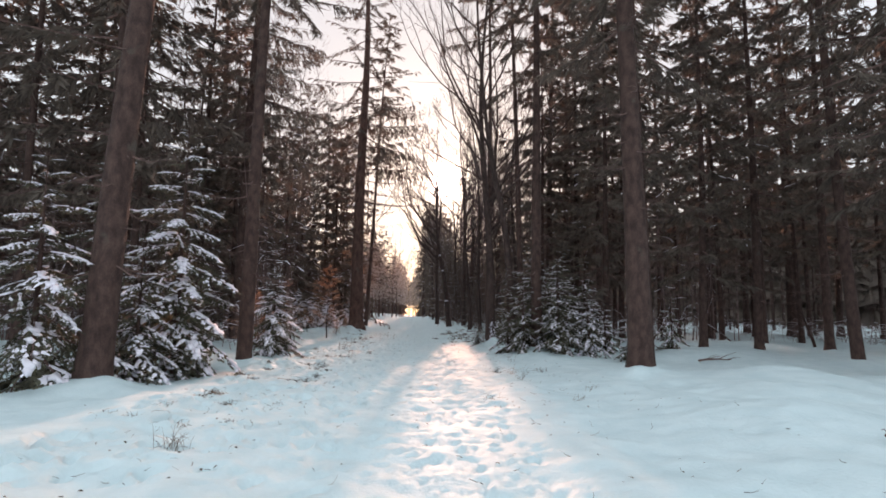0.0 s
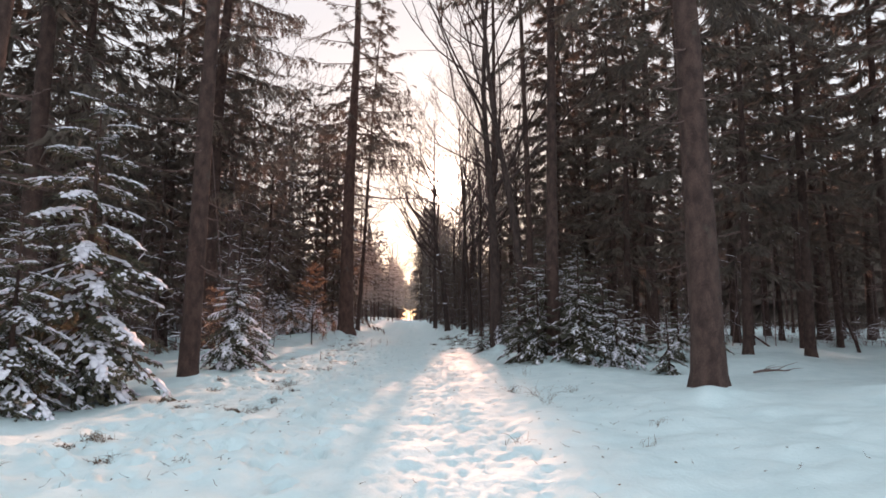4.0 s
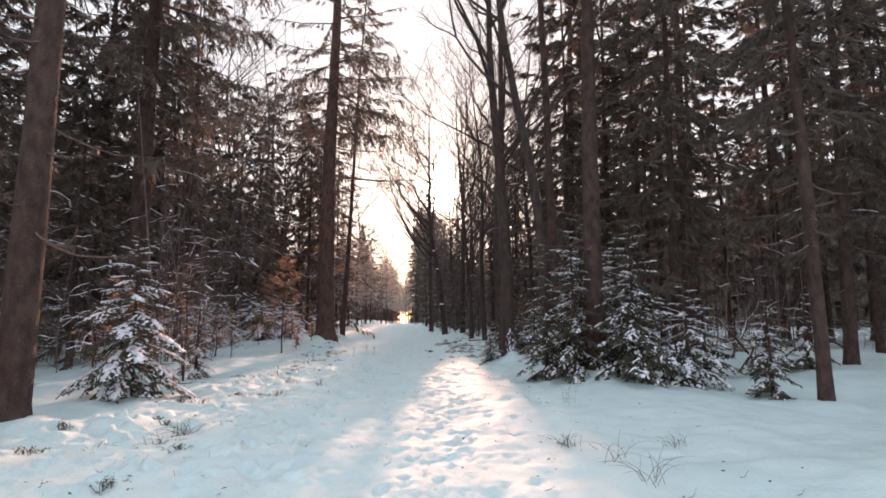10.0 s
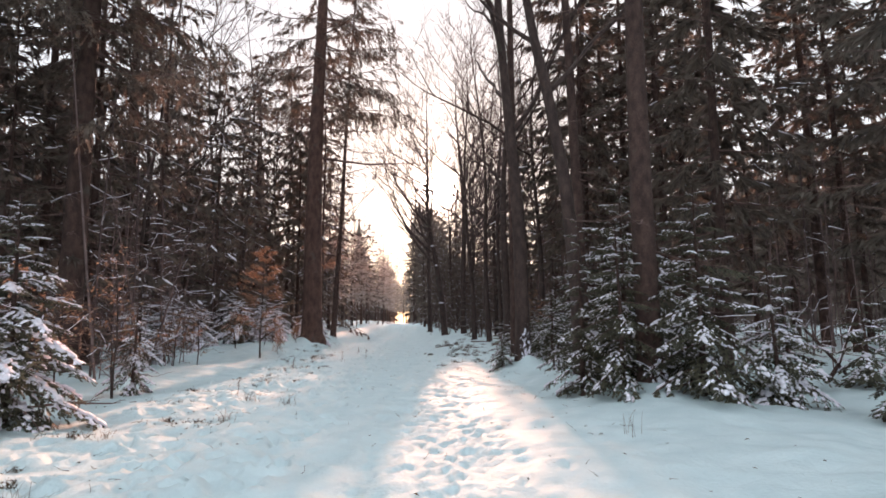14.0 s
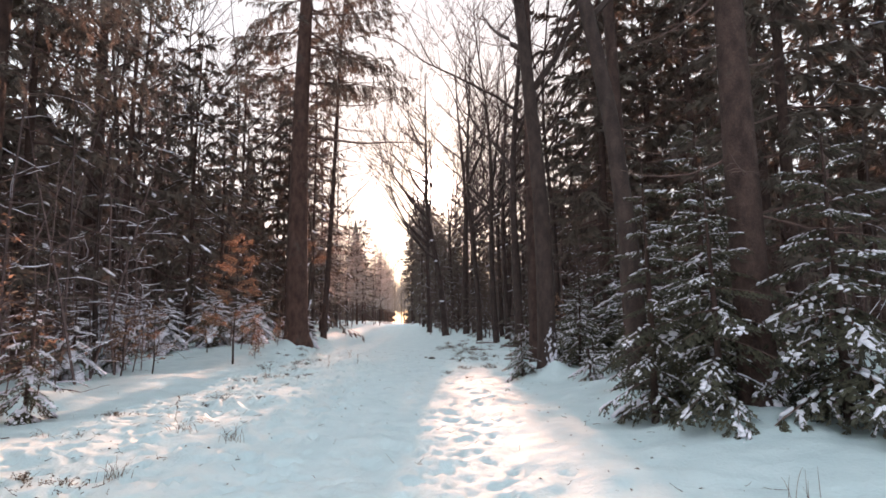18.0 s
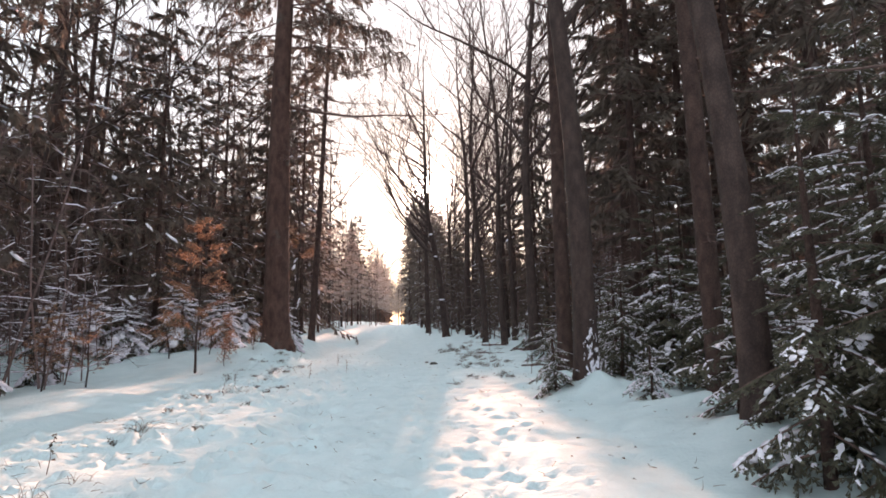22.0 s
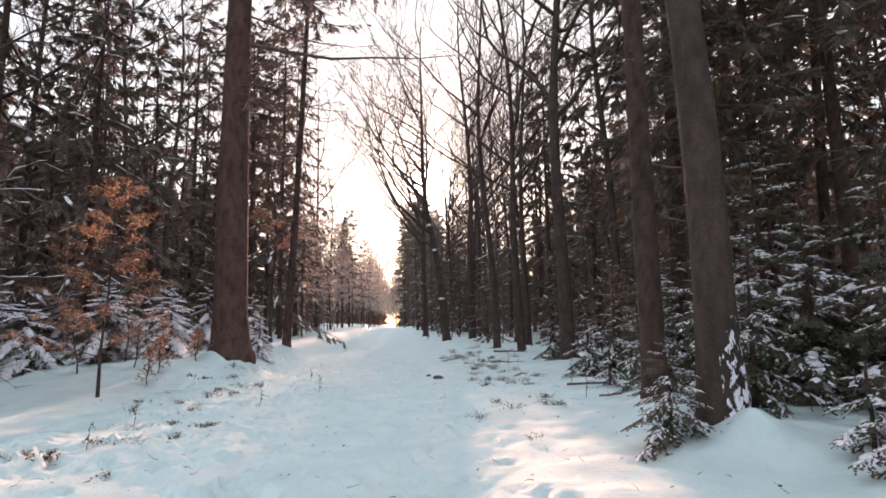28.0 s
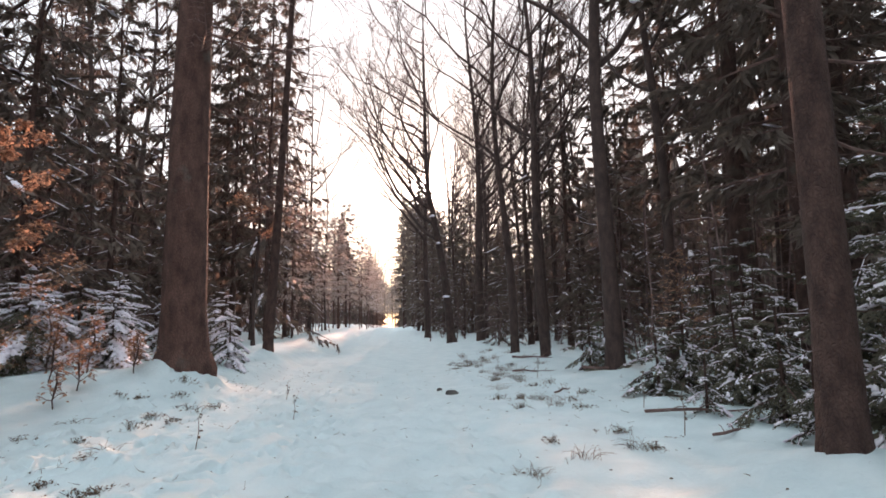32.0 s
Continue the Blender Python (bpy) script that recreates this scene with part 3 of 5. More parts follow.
def bare_tree(name, height, girth, rng, label, limbs=9, first=0.35, spread_=0.7, sides=12, twigs=3, bark=None, category="bare tree", near=False,
              bend=0.0, leaves=0.0, thick=1.0, reach=0.30, lift=0.18, depth=3, leaf_top=0.75, curl=0.42, way=None, sector=None, twig_mat=None):
    """A leafless broadleaf: trunk, limbs that climb and fork again and again, and fine twigs. sector keeps the limbs to a range of bearings."""
    tree = tagged(new(name), label, category)
    tg, lg, wg, fg = Geo(), Geo(), Geo(), Geo()
    axis, rad = trunk_geo(tg, height, girth, rng, sway=0.30, sides=sides, flare_height=0.5, top=0.10, bend=bend, way=way)
    part("trunk", tg, bark or M_BARK_GREY, tree, smooth=True)

    def stretch(p, d, l, n):
        pts = [p]
        for k in range(n):
            d = (d + Vector((rng.uniform(-curl, curl), rng.uniform(-curl, curl), rng.uniform(-curl, curl) * 0.7 + lift)) * (0.6 if n > 2 else 0.9)).normalized()
            pts.append(pts[-1] + d * l / n)
        return pts, d

    def grow(p, d, l, r, level, u):
        n = 4 if level > 1 else 3 if level else 2
        pts, d = stretch(p, d.normalized(), l, n)
        (lg if level else wg).tube(pts, [r * (1 - (0.45 if level else 0.8) * k / n) for k in range(n + 1)], 5 if level > 2 else 4 if level > 1 else 3, False)
        if leaves and not level and u < leaf_top and rng.random() < leaves:
            leaf(fg, pts[-1], rng, 0.09)
        if level:
            tilt = rng.uniform(0, 6.28)
            for c in range(2):
                off = Vector((math.cos(tilt + 3.14 * c), math.sin(tilt + 3.14 * c), rng.uniform(-0.2, 0.3)))
                grow(pts[-1], d + off * rng.uniform(0.22, 0.75), l * rng.uniform(0.55, 0.85), max(r * rng.uniform(0.45, 0.6), 0.0045 * thick), level - 1, u)
            for c in range(twigs if level > 1 else twigs + 1):
                off = Vector((rng.uniform(-1, 1), rng.uniform(-1, 1), rng.uniform(-0.3, 0.6)))
                grow(pts[1 + c % (n - 1)], d * 0.6 + off, l * rng.uniform(0.22, 0.5) + 0.12, max(0.0045 * thick, min(r * 0.35, 0.008 * thick)), 1 if level > 2 and c == 0 else 0, u)

    for k in range(limbs):
        if near:
            lg, wg = Geo(), Geo()
        u = first + (0.97 - first) * (k + rng.random() * 0.7) / limbs
        z = height * u
        th = k * 2.399 + rng.uniform(-0.5, 0.5)
        if sector:
            th = sector[0] + (sector[1] - sector[0]) * rng.random()
        l = height * reach * (1.15 - u) ** 0.6 * rng.uniform(0.7, 1.2) * 0.5
        grow(axis(z), Vector((math.cos(th) * spread_, math.sin(th) * spread_, rng.uniform(0.35, 0.9))), l, max(0.012, min(rad(z) * 0.5, 0.075)) * (0.7 + 0.3 * thick), depth, u)
        if near:
            limb_ob = part("limb", lg, bark or M_BARK_GREY, tree)
            part("twigwork", wg, twig_mat or M_TWIG, limb_ob, kind="stuff")
    if not near:
        part("branchwork", lg, bark or M_BARK_GREY, tree, kind="stuff")
        part("twigwork", wg, twig_mat or M_TWIG, tree, kind="stuff")
    if fg.v:
        part("leaves", fg, M_LEAF, tree, "dry orange leaves", kind="stuff")
    return tree


def leaf(geo, p, rng, size):
    """One withered leaf, folded along its rib."""
    a, b = rng.uniform(0, 6.28), rng.uniform(-0.9, 0.4)
    d = Vector((math.cos(a) * math.cos(b), math.sin(a) * math.cos(b), math.sin(b))) * size * rng.uniform(0.7, 1.2)
    s = d.cross(Vector((rng.uniform(-0.5, 0.5), rng.uniform(-0.5, 0.5), 1))).normalized() * size * 0.30
    h = Vector((0, 0, size * 0.1))
    geo.face(p, p + d * 0.5 + s + h, p + d)
    geo.face(p, p + d, p + d * 0.5 - s + h)


def place(x, y, turn=0.0, scale=1.0, lean=(0, 0), wide=None, sink=0.0):
    m = Matrix.Translation((x, y, on_land(x, y) - sink))
    lean_m = Euler((-math.atan(lean[1]), math.atan(lean[0]), 0)).to_matrix().to_4x4()
    w = wide or scale
    return m @ lean_m @ Euler((0, 0, turn)).to_matrix().to_4x4() @ Matrix.Diagonal((w, w, scale, 1))


rng = random.Random(5)
LABELS = {
    "spruce": "tall brown-barked spruce with dead lower branches in the snow",
    "pine": "stout reddish-brown conifer trunk on the snowy track's edge",
    "twiggy": "slim spruce bristling with dead side branches by the track",
    "high": "slim dark-barked spruce with a high crown beside the track",
    "bare": "leafless dark-barked broadleaf tree beside the snowy track",
}
# low living boughs: height, bearing, length, droop
OLD_BOUGHS = {
    (-6.9, 21.6): [(5.2, -0.9, 1.9, 0.35), (5.9, 0.3, 2.3, 0.45), (6.6, -0.3, 2.8, 0.40), (6.9, 2.6, 2.4, 0.4), (7.4, 0.1, 3.0, 0.36), (7.6, -1.5, 2.6, 0.4), (8.2, 0.6, 2.8, 0.3),
                   (8.5, 3.6, 2.8, 0.35), (8.8, -0.5, 3.0, 0.3), (9.4, 0.2, 2.9, 0.3), (9.6, 2.2, 2.8, 0.3), (10.2, -1.0, 2.8, 0.3), (10.7, 0.4, 2.9, 0.25), (11.4, -0.2, 2.8, 0.25), (12.2, 0.5, 2.6, 0.2)],
    (-3.58, 30.6): [(8.6, 0.1, 3.4, 0.02), (9.2, -0.5, 2.6, 0.1), (9.9, 0.4, 3.2, 0.05), (10.4, 3.0, 2.8, 0.1), (11.0, -0.2, 3.0, 0.1), (11.7, 2.5, 2.8, 0.15), (12.2, 0.3, 3.0, 0.1), (9.0, 2.9, 2.4, 0.15)],
}
for tx, ty, girth, lx, ly, kind in TRUNKS:
    if kind == "bare":
        tree = bare_tree("bare_tree", 11 + 16 * girth, girth, rng, LABELS[kind], limbs=14, first=0.32, near=True, spread_=0.85, reach=0.46, twigs=4, thick=1.3 if ty < 28 else 2.0, sector=(-1.3, 1.3) if ty > 40 else None)
    elif kind == "curved":
        tree = bare_tree("bare_tree", 15, girth, rng, "leafless dark-barked tree whose trunk curves over the track", limbs=14, first=0.34, near=True, spread_=0.9, reach=0.46, twigs=4, thick=1.2,
                         way=((-1, 0), (0, 0), (1.2, -0.01), (2.4, -0.05), (3.6, -0.14), (4.8, -0.30), (6.2, -0.55), (8.0, -0.8), (11, -1.0), (15, -1.1)))
    elif kind == "pine":
        tree = conifer("conifer_tree", 25, girth, 10.0, 3.4, rng, M_BARK_RED, LABELS[kind], dead=10, branches=64, sprays=20, spray_len=0.42, near=True, blades=9, wide=0.028)
        fol = Geo()
        for z, th, l in ((5.6, 0.25, 2.2), (6.1, -0.5, 2.6), (6.8, 0.05, 4.9), (7.2, 2.6, 2.2), (7.5, 0.5, 3.4), (8.0, -0.2, 3.9), (8.3, 3.3, 2.8), (5.2, -1.2, 1.8), (4.4, 0.7, 1.5), (9.0, 0.3, 3.2),
                         (9.4, 2.9, 2.8), (9.8, -0.4, 3.3), (10.3, 0.9, 2.9), (10.8, 2.2, 3.0), (11.2, 0.1, 3.4), (11.8, -0.8, 2.9), (12.3, 3.5, 2.9), (12.8, 0.4, 3.2), (8.7, 2.2, 2.6)):
            dead_branch(tree, Vector((0, 0, z)), th, l, rng, -0.03, None, 0.055 if l > 4 else 0.03, 20, fol if z > 8.9 else None, 0.02 if l > 4 else 0.07)
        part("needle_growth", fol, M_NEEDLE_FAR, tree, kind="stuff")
    elif kind == "pole":
        tree = conifer("conifer_tree", 22, girth, 13.5, 1.8, rng, M_BARK, LABELS["high"], dead=16, branches=40, sprays=12, spray_len=0.5, near=True, blades=7, wide=0.04)
    elif kind == "twiggy":
        tree = conifer("conifer_tree", 21, girth, 10.5, 2.4, rng, M_BARK, LABELS[kind], dead=12, branches=46, sprays=12, spray_len=0.55, near=True, blades=7, wide=0.05)
        for k in range(34):
            dead_branch(tree, Vector((0, 0, rng.uniform(3.2, 12))), rng.uniform(0, 6.28), rng.uniform(0.6, 1.7), rng, rng.uniform(-0.25, 0.05), None, 0.022, 12)
    else:
        right = tx > 0
        tree = conifer("conifer_tree", 18 + 10 * girth, girth, 9.0 if kind == "high" or -6 < tx < 0 else 6.4 if right and ty < 12 else 6.0 if tx == -6.9 else 4.4, 2.9 if girth > 0.3 else 1.8, rng, M_BARK, LABELS[kind],
                       dead=22, branches=78, sprays=18, spray_len=0.50, blades=10, wide=0.032, near=True)
    if (tx, ty) in OLD_BOUGHS:
        for z, th, l, droop in OLD_BOUGHS[tx, ty]:
            heavy_bough(tree, lambda h: Vector((0, 0, h)), z, th, l, rng, droop)
    tree.matrix_basis = place(tx, ty, 0.0, 1.0, (lx, ly), sink=0.13)

# ---- the wood behind, from a few grown forms ----
FORMS = {}
for k, (h, g, cb, r) in enumerate(((21, 0.36, 6.5, 2.5), (23, 0.42, 8.0, 2.7), (18, 0.25, 5.5, 2.0))):
    FORMS["tall%d" % k] = conifer("conifer_tree", h, g, cb, r, rng, M_BARK, "tall dark spruce in the wood with needled crown", dead=26, branches=52,
                                  sprays=12, sides=10, blades=7, wide=0.055, spray_len=0.6)
for k, (h, g, cb, r) in enumerate(((19, 0.34, 2.8, 2.8), (21, 0.40, 3.4, 3.0), (16, 0.26, 2.4, 2.4))):
    FORMS["dark%d" % k] = conifer("conifer_tree", h, g, cb, r, rng, M_BARK, "tall dense dark spruce in the wood", dead=20, branches=66,
                                  sprays=12, sides=10, blades=8, wide=0.065, spray_len=0.66, snow=0.03)
for k, (h, g, cb, r) in enumerate(((11, 0.20, 0.6, 2.5), (8.5, 0.16, 0.4, 2.2), (13.5, 0.22, 1.0, 2.7))):
    FORMS["mid%d" % k] = conifer("spruce_tree", h, g, cb, r, rng, M_BARK, "half-grown dark green spruce dusted with snow", dead=0, branches=62, sprays=11, snow=0.20,
                                 spray_len=0.48, droop=0.45, sides=7, category="spruce", blades=6, wide=0.078)
for k, (h, g) in enumerate(((15, 0.20), (17, 0.24), (12, 0.13))):
    FORMS["bare%d" % k] = bare_tree("bare_tree", h, g, rng, "slender leafless tree in the winter wood", limbs=9, first=0.26, sides=8, twigs=4, thick=2.4, spread_=0.8, depth=2, reach=0.62, twig_mat=M_TWIG_HAZE)
for k, (h, g, cb, r) in enumerate(((20, 0.30, 4.6, 3.3), (22, 0.36, 5.4, 3.5))):
    FORMS["roof%d" % k] = conifer("conifer_tree", h, g, cb, r, rng, M_BARK, "tall spruce in the wood with a thick drooping crown", dead=18, branches=84,
                                  sprays=16, sides=10, blades=7, wide=0.048, spray_len=0.62)
# larches whose pale crowns carry the distance haze in their colour
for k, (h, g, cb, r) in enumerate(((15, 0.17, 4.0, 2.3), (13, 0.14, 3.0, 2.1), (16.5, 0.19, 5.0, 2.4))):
    FORMS["rime%d" % k] = conifer("larch_tree", h, g, cb, r, rng, M_BARK_RED, "slim larch in the distance, its twigs coloured pale for haze", dead=14, branches=50, sprays=8, shape=0.5,
                                  sides=6, blades=5, wide=0.070, spray_len=0.72, droop=0.2, category="larch tree", needles=M_LARCH_HAZE)
for k, (h, g, cb, r) in enumerate(((17, 0.34, 0.6, 2.7), (20, 0.40, 2.2, 2.8))):
    FORMS["far%d" % k] = conifer("conifer_tree", h, g, cb, r, rng, M_BARK, "distant dark spruce in the snowy wood", dead=0, branches=42, sprays=7,
                                 sides=6, blades=5, wide=0.125, spray_len=1.0, snow=0.05, limbs=False)

taken = [(t[0], t[1], 1.1) for t in TRUNKS]
used = set()


def free(x, y, gap):
    return all((x - a) ** 2 + (y - b) ** 2 > (gap * c) ** 2 for a, b, c in taken)


def far_lane(x, y, half):
    """The narrow view along the track to open sky at its far end."""
    return y > 45 and abs(x + 0.0225 * (y - 10)) < half


def stand(name, x, y, turn, s, lean=(0, 0), wide=None):
    if far_lane(x, y, 0.9):
        return
    taken.append((x, y, 1.0))
    m = place(x, y, turn, s, lean, wide)
    if name in used:
        copy_thing(FORMS[name], m)
    else:
        used.add(name)
        FORMS[name].matrix_basis = m


def sow(form_names, count, xr, yr, gap, clear, scale=(0.85, 1.15), keep=lambda x, y: True, seed=1):
    r = random.Random(seed)
    made = 0
    for _ in range(count * 30):
        if made >= count:
            break
        x, y = r.uniform(*xr), r.uniform(*yr)
        if abs(x - float(track_x(y))) < clear or not keep(x, y) or not free(x, y, gap):
            continue
        stand(r.choice(form_names), x, y, r.uniform(0, 6.28), r.uniform(*scale), (r.gauss(0, 0.012), r.gauss(0, 0.012)))
        made += 1


ROOF = ["roof0", "roof1"]
TALL, DARK, MID, BARE, FAR = ["tall0", "tall1", "tall2"], ["dark0", "dark1", "dark2"], ["mid0", "mid1", "mid2"], ["bare0", "bare1", "bare2"], ["far0", "far1"]


def off_sun(x, y):
    """The two narrow lanes through which the low sun reaches the snow stay free of dense crowns."""
    lane = x - math.tan(radians(SUN_AZ)) * y
    return not (-1.2 < lane < 1.9) and not (-7.2 < lane < -2.2 and 24 < y < 92)


def right_side(x, y):
    return off_sun(x, y) and not (5 < x < 13 and y < 12) and x > 0.2 * y


def left_side(x, y):
    return off_sun(x, y) and x < -0.30 * y


def open_floor(x, y):
    return not (4.5 < x < 20 and 5 < y < 24) and off_sun(x, y)


# bare trees ahead, round the low sun: x, y, height, girth, limbs, seed, reach
# those at x 1.2 to 1.9 and 3.4 are added to shade snow strips
SUN_TREES = [
    (4.3, 52.0, 16.0, 0.24, 10, 62, 0.30), (4.8, 41.0, 17.0, 0.26, 10, 63, 0.32), (-9.2, 47.0, 16.0, 0.22, 10, 64, 0.4),
    (1.2, 72.0, 17.0, 0.28, 9, 65, 0.22), (1.6, 85.0, 19.0, 0.30, 9, 66, 0.2), (1.9, 94.0, 21.0, 0.32, 9, 69, 0.2),
    (6.6, 66.0, 17.5, 0.26, 10, 70, 0.28), (4.6, 70.0, 20.0, 0.30, 10, 73, 0.32), (5.6, 84.0, 22.0, 0.30, 10, 74, 0.3),
    (5.9, 64.0, 19.0, 0.28, 10, 75, 0.34), (5.0, 57.0, 18.0, 0.30, 10, 67, 0.34), (3.4, 60.0, 17.0, 0.22, 9, 76, 0.3), (3.42, 66.0, 17.5, 0.34, 8, 77, 0.26)]
for x, y, h, girth, n, seed, reach in SUN_TREES:
    tree = bare_tree("bare_tree", h, girth, random.Random(seed), "tall leafless tree with a broad twiggy crown", limbs=n + 4, first=0.32, near=y < 55, thick=2.4, reach=reach * 1.4, spread_=0.8, twigs=4, sector=(-1.4, 1.4) if x > 2.5 else None, twig_mat=M_TWIG_HAZE)
    tree.matrix_basis = place(x, y)
    taken.append((x, y, 1.0))
# the tree whose boughs reach out over the track in front of the low sun, and the bowed one beside it
tree = bare_tree("bare_tree", 17, 0.38, random.Random(61), "tall leafless tree with long boughs arching over the track", limbs=20, first=0.34, near=True, thick=2.4, reach=0.56, spread_=1.1, lift=0.14, twigs=4, sector=(1.7, 4.6))
tree.matrix_basis = place(1.35, 56.0)
tree = bare_tree("bare_tree", 17, 0.42, random.Random(81), "bowed leafless tree with snow on its leaning trunk", limbs=18, first=0.26, near=True, thick=2.2, reach=0.46, spread_=1.35, lift=0.15, sector=(1.6, 5.0), twigs=4, depth=4,
                 way=((-1, 0.05), (0, 0), (2.0, -0.18), (4.0, -0.42), (5.6, -0.72), (7.0, -0.98), (8.5, -1.1), (14, -1.15)))
tree.matrix_basis = place(2.1, 48.0)
for z, dx, a, l in ((2.1, -0.19, 0.16, 0.10), (4.6, -0.52, 0.10, 0.2), (5.9, -0.78, 0.10, 0.2)):
    g = Geo()
    g.blob((dx - 0.04, -0.16, z), a, 0.12, 0.07, 0, random.Random(int(z * 10)), 9, 4, 0.2)
    part("snow_cap", g, M_SNOW_TREE, tree, smooth=True)
taken.append((1.35, 56.0, 1.0)); taken.append((2.1, 48.0, 1.0))
HEIGHT = {"mid0": 11, "mid1": 8.5, "mid2": 13.5, "far0": 17, "far1": 20, "bare0": 17, "bare1": 19, "bare2": 14, "rime0": 15, "rime1": 13, "rime2": 16.5}
HAZY = ["rime0", "rime1", "rime2"]


def low_sow(names, count, xr, yr, gap, clear, seed, wide=1.0):
    """Trees kept below the line of the low sun."""
    r = random.Random(seed)
    made = 0
    for _ in range(count * 40):
        if made >= count:
            break
        x, y = r.uniform(*xr), r.uniform(*yr)
        if abs(x - float(track_x(y))) < clear or not free(x, y, gap):
            continue
        name = r.choice(names)
        s = min(1.5, 0.215 * (y - 23) / HEIGHT[name]) * r.uniform(0.8, 1.0)
        if s < 0.4:
            continue
        stand(name, x, y, r.uniform(0, 6.28), s, wide=wide * s)
        made += 1


sow(ROOF, 23, (5.4, 30), (6, 42), 1.6, 5.0, keep=lambda x, y: off_sun(x, y) and x > 0.2 * y and not (x < 10.5 and y < 16.5), scale=(0.85, 1.1), seed=41)
sow(ROOF, 4, (-22, -9.5), (10, 25), 1.7, 6.0, keep=left_side, scale=(0.85, 1.1), seed=42)
sow(DARK, 20, (5.6, 32), (9, 46), 2.0, 5.0, keep=right_side, seed=2)
sow(TALL, 10, (6, 30), (8, 46), 1.6, 5.0, keep=lambda x, y: right_side(x, y) and not (x < 10.5 and y < 16.5), scale=(0.6, 1.0), seed=22)
sow(BARE, 24, (-20, -6.5), (26, 60), 1.3, 4.6, scale=(1.0, 1.2), seed=6)
sow(TALL, 4, (-30, -9.5), (8, 26), 2.1, 7.0, keep=left_side, seed=3)
sow(DARK, 3, (-30, -12), (6, 26), 2.1, 9, keep=left_side, seed=33)
sow(MID, 34, (-24, -7.5), (22, 48), 1.5, 6.2, keep=off_sun, scale=(0.85, 1.2), seed=4)
sow(MID, 4, (6.5, 12), (30, 46), 1.6, 5.2, keep=open_floor, seed=5)
sow(BARE, 18, (4.4, 16), (34, 95), 1.2, 3.0, seed=7)
sow(BARE, 9, (-12, -2.4), (48, 130), 1.1, 2.3, keep=off_sun, seed=8)
low_sow(["mid0", "mid1"], 14, (1.6, 9), (46, 70), 1.2, 2.6, 15)
low_sow(["far0"] + BARE, 26, (1.6, 12), (66, 130), 1.1, 2.6, 18, 0.85)
low_sow(["mid0"] + HAZY, 16, (-12, -4.2), (48, 72), 1.1, 3.2, 16, 1.0)
sow(HAZY, 30, (-13, -3.4), (56, 125), 1.0, 2.5, scale=(1.0, 1.25), seed=19)
sow(BARE, 12, (-11, -2.6), (70, 135), 1.0, 2.4, scale=(0.45, 0.65), seed=23)
low_sow(["mid1", "mid0"], 8, (-12, -8), (32, 48), 1.3, 2.9, 17)
low_sow(HAZY + BARE, 26, (-10, 12), (112, 175), 1.0, 0.5, 20, 1.0)
sow(BARE, 12, (-8, 6), (115, 150), 1.0, 0.6, scale=(0.7, 1.0), seed=24)
for k in range(10):
    # spruces just under the line of the sun, right of the track
    lane, y = -1.7 + 0.42 * k, (84, 70, 78, 66, 74, 62, 80, 64, 70, 60)[k]
    stand("mid2" if k % 2 else "mid0", max(lane + 0.0402 * y, 1.2), y, k * 1.7, 0.215 * (y - (31 if -0.6 < lane < 1.3 else 22)) / HEIGHT["mid2" if k % 2 else "mid0"], wide=0.75)
low_sow(["mid0", "mid1"], 16, (3.4, 13), (36, 62), 1.2, 3.2, 21)
sow(FAR, 34, (9, 48), (40, 130), 1.6, 3.4, keep=right_side, seed=9)
sow(FAR, 34, (-52, -9), (40, 130), 1.6, 3.6, keep=left_side, seed=10)
sow(FAR, 14, (-45, -22), (5, 46), 2.2, 6, seed=13)
sow(TALL, 12, (26, 50), (14, 60), 2.2, 6, seed=14)

for k, (x, y) in enumerate(((-8.3, 48), (-9.2, 54), (-8.6, 59), (-9.6, 45), (-11, 50.5))):
    stand("mid2", x, y, 1.3 * k, 1.15)
# spruces that close the left side behind the stout trunk
for k, (x, y, s_) in enumerate(((-5.3, 43.5, 1.08), (-5.7, 49.0, 1.12), (-6.6, 46.5, 1.1))):
    stand("mid2", x, y, 1.9 * k, s_, wide=0.8)
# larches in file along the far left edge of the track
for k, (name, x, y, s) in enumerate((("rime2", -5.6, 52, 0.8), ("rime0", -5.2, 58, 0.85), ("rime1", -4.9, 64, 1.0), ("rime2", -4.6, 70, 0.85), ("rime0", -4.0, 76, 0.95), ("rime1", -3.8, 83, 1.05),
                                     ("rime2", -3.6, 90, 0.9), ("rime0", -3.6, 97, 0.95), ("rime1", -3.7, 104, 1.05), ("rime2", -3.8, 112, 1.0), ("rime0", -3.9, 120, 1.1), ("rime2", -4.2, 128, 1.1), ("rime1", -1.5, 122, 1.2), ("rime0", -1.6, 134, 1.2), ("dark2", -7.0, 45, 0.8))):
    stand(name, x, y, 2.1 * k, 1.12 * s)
sow(FAR, 26, (-36, -9.5), (40, 66), 1.3, 5.0, keep=lambda x, y: x < -0.2 * y and off_sun(x, y), scale=(0.6, 0.78), seed=27)
sow(FAR, 12, (-34, -9), (34, 76), 1.7, 5.0, keep=lambda x, y: x < -0.2 * y and off_sun(x, y), scale=(0.7, 0.95), seed=25)
sow(FAR, 8, (7, 30), (34, 72), 1.7, 5.0, keep=lambda x, y: x > 0.17 * y and off_sun(x, y), scale=(0.7, 0.95), seed=26)

# added crowns that stop the low sun and shade the track's left strips
for k, (x, y) in enumerate(((2.3, 97), (1.6, 100), (3.0, 102))):
    stand("roof1", x, y, 2.3 * k, 1.0, wide=0.5)
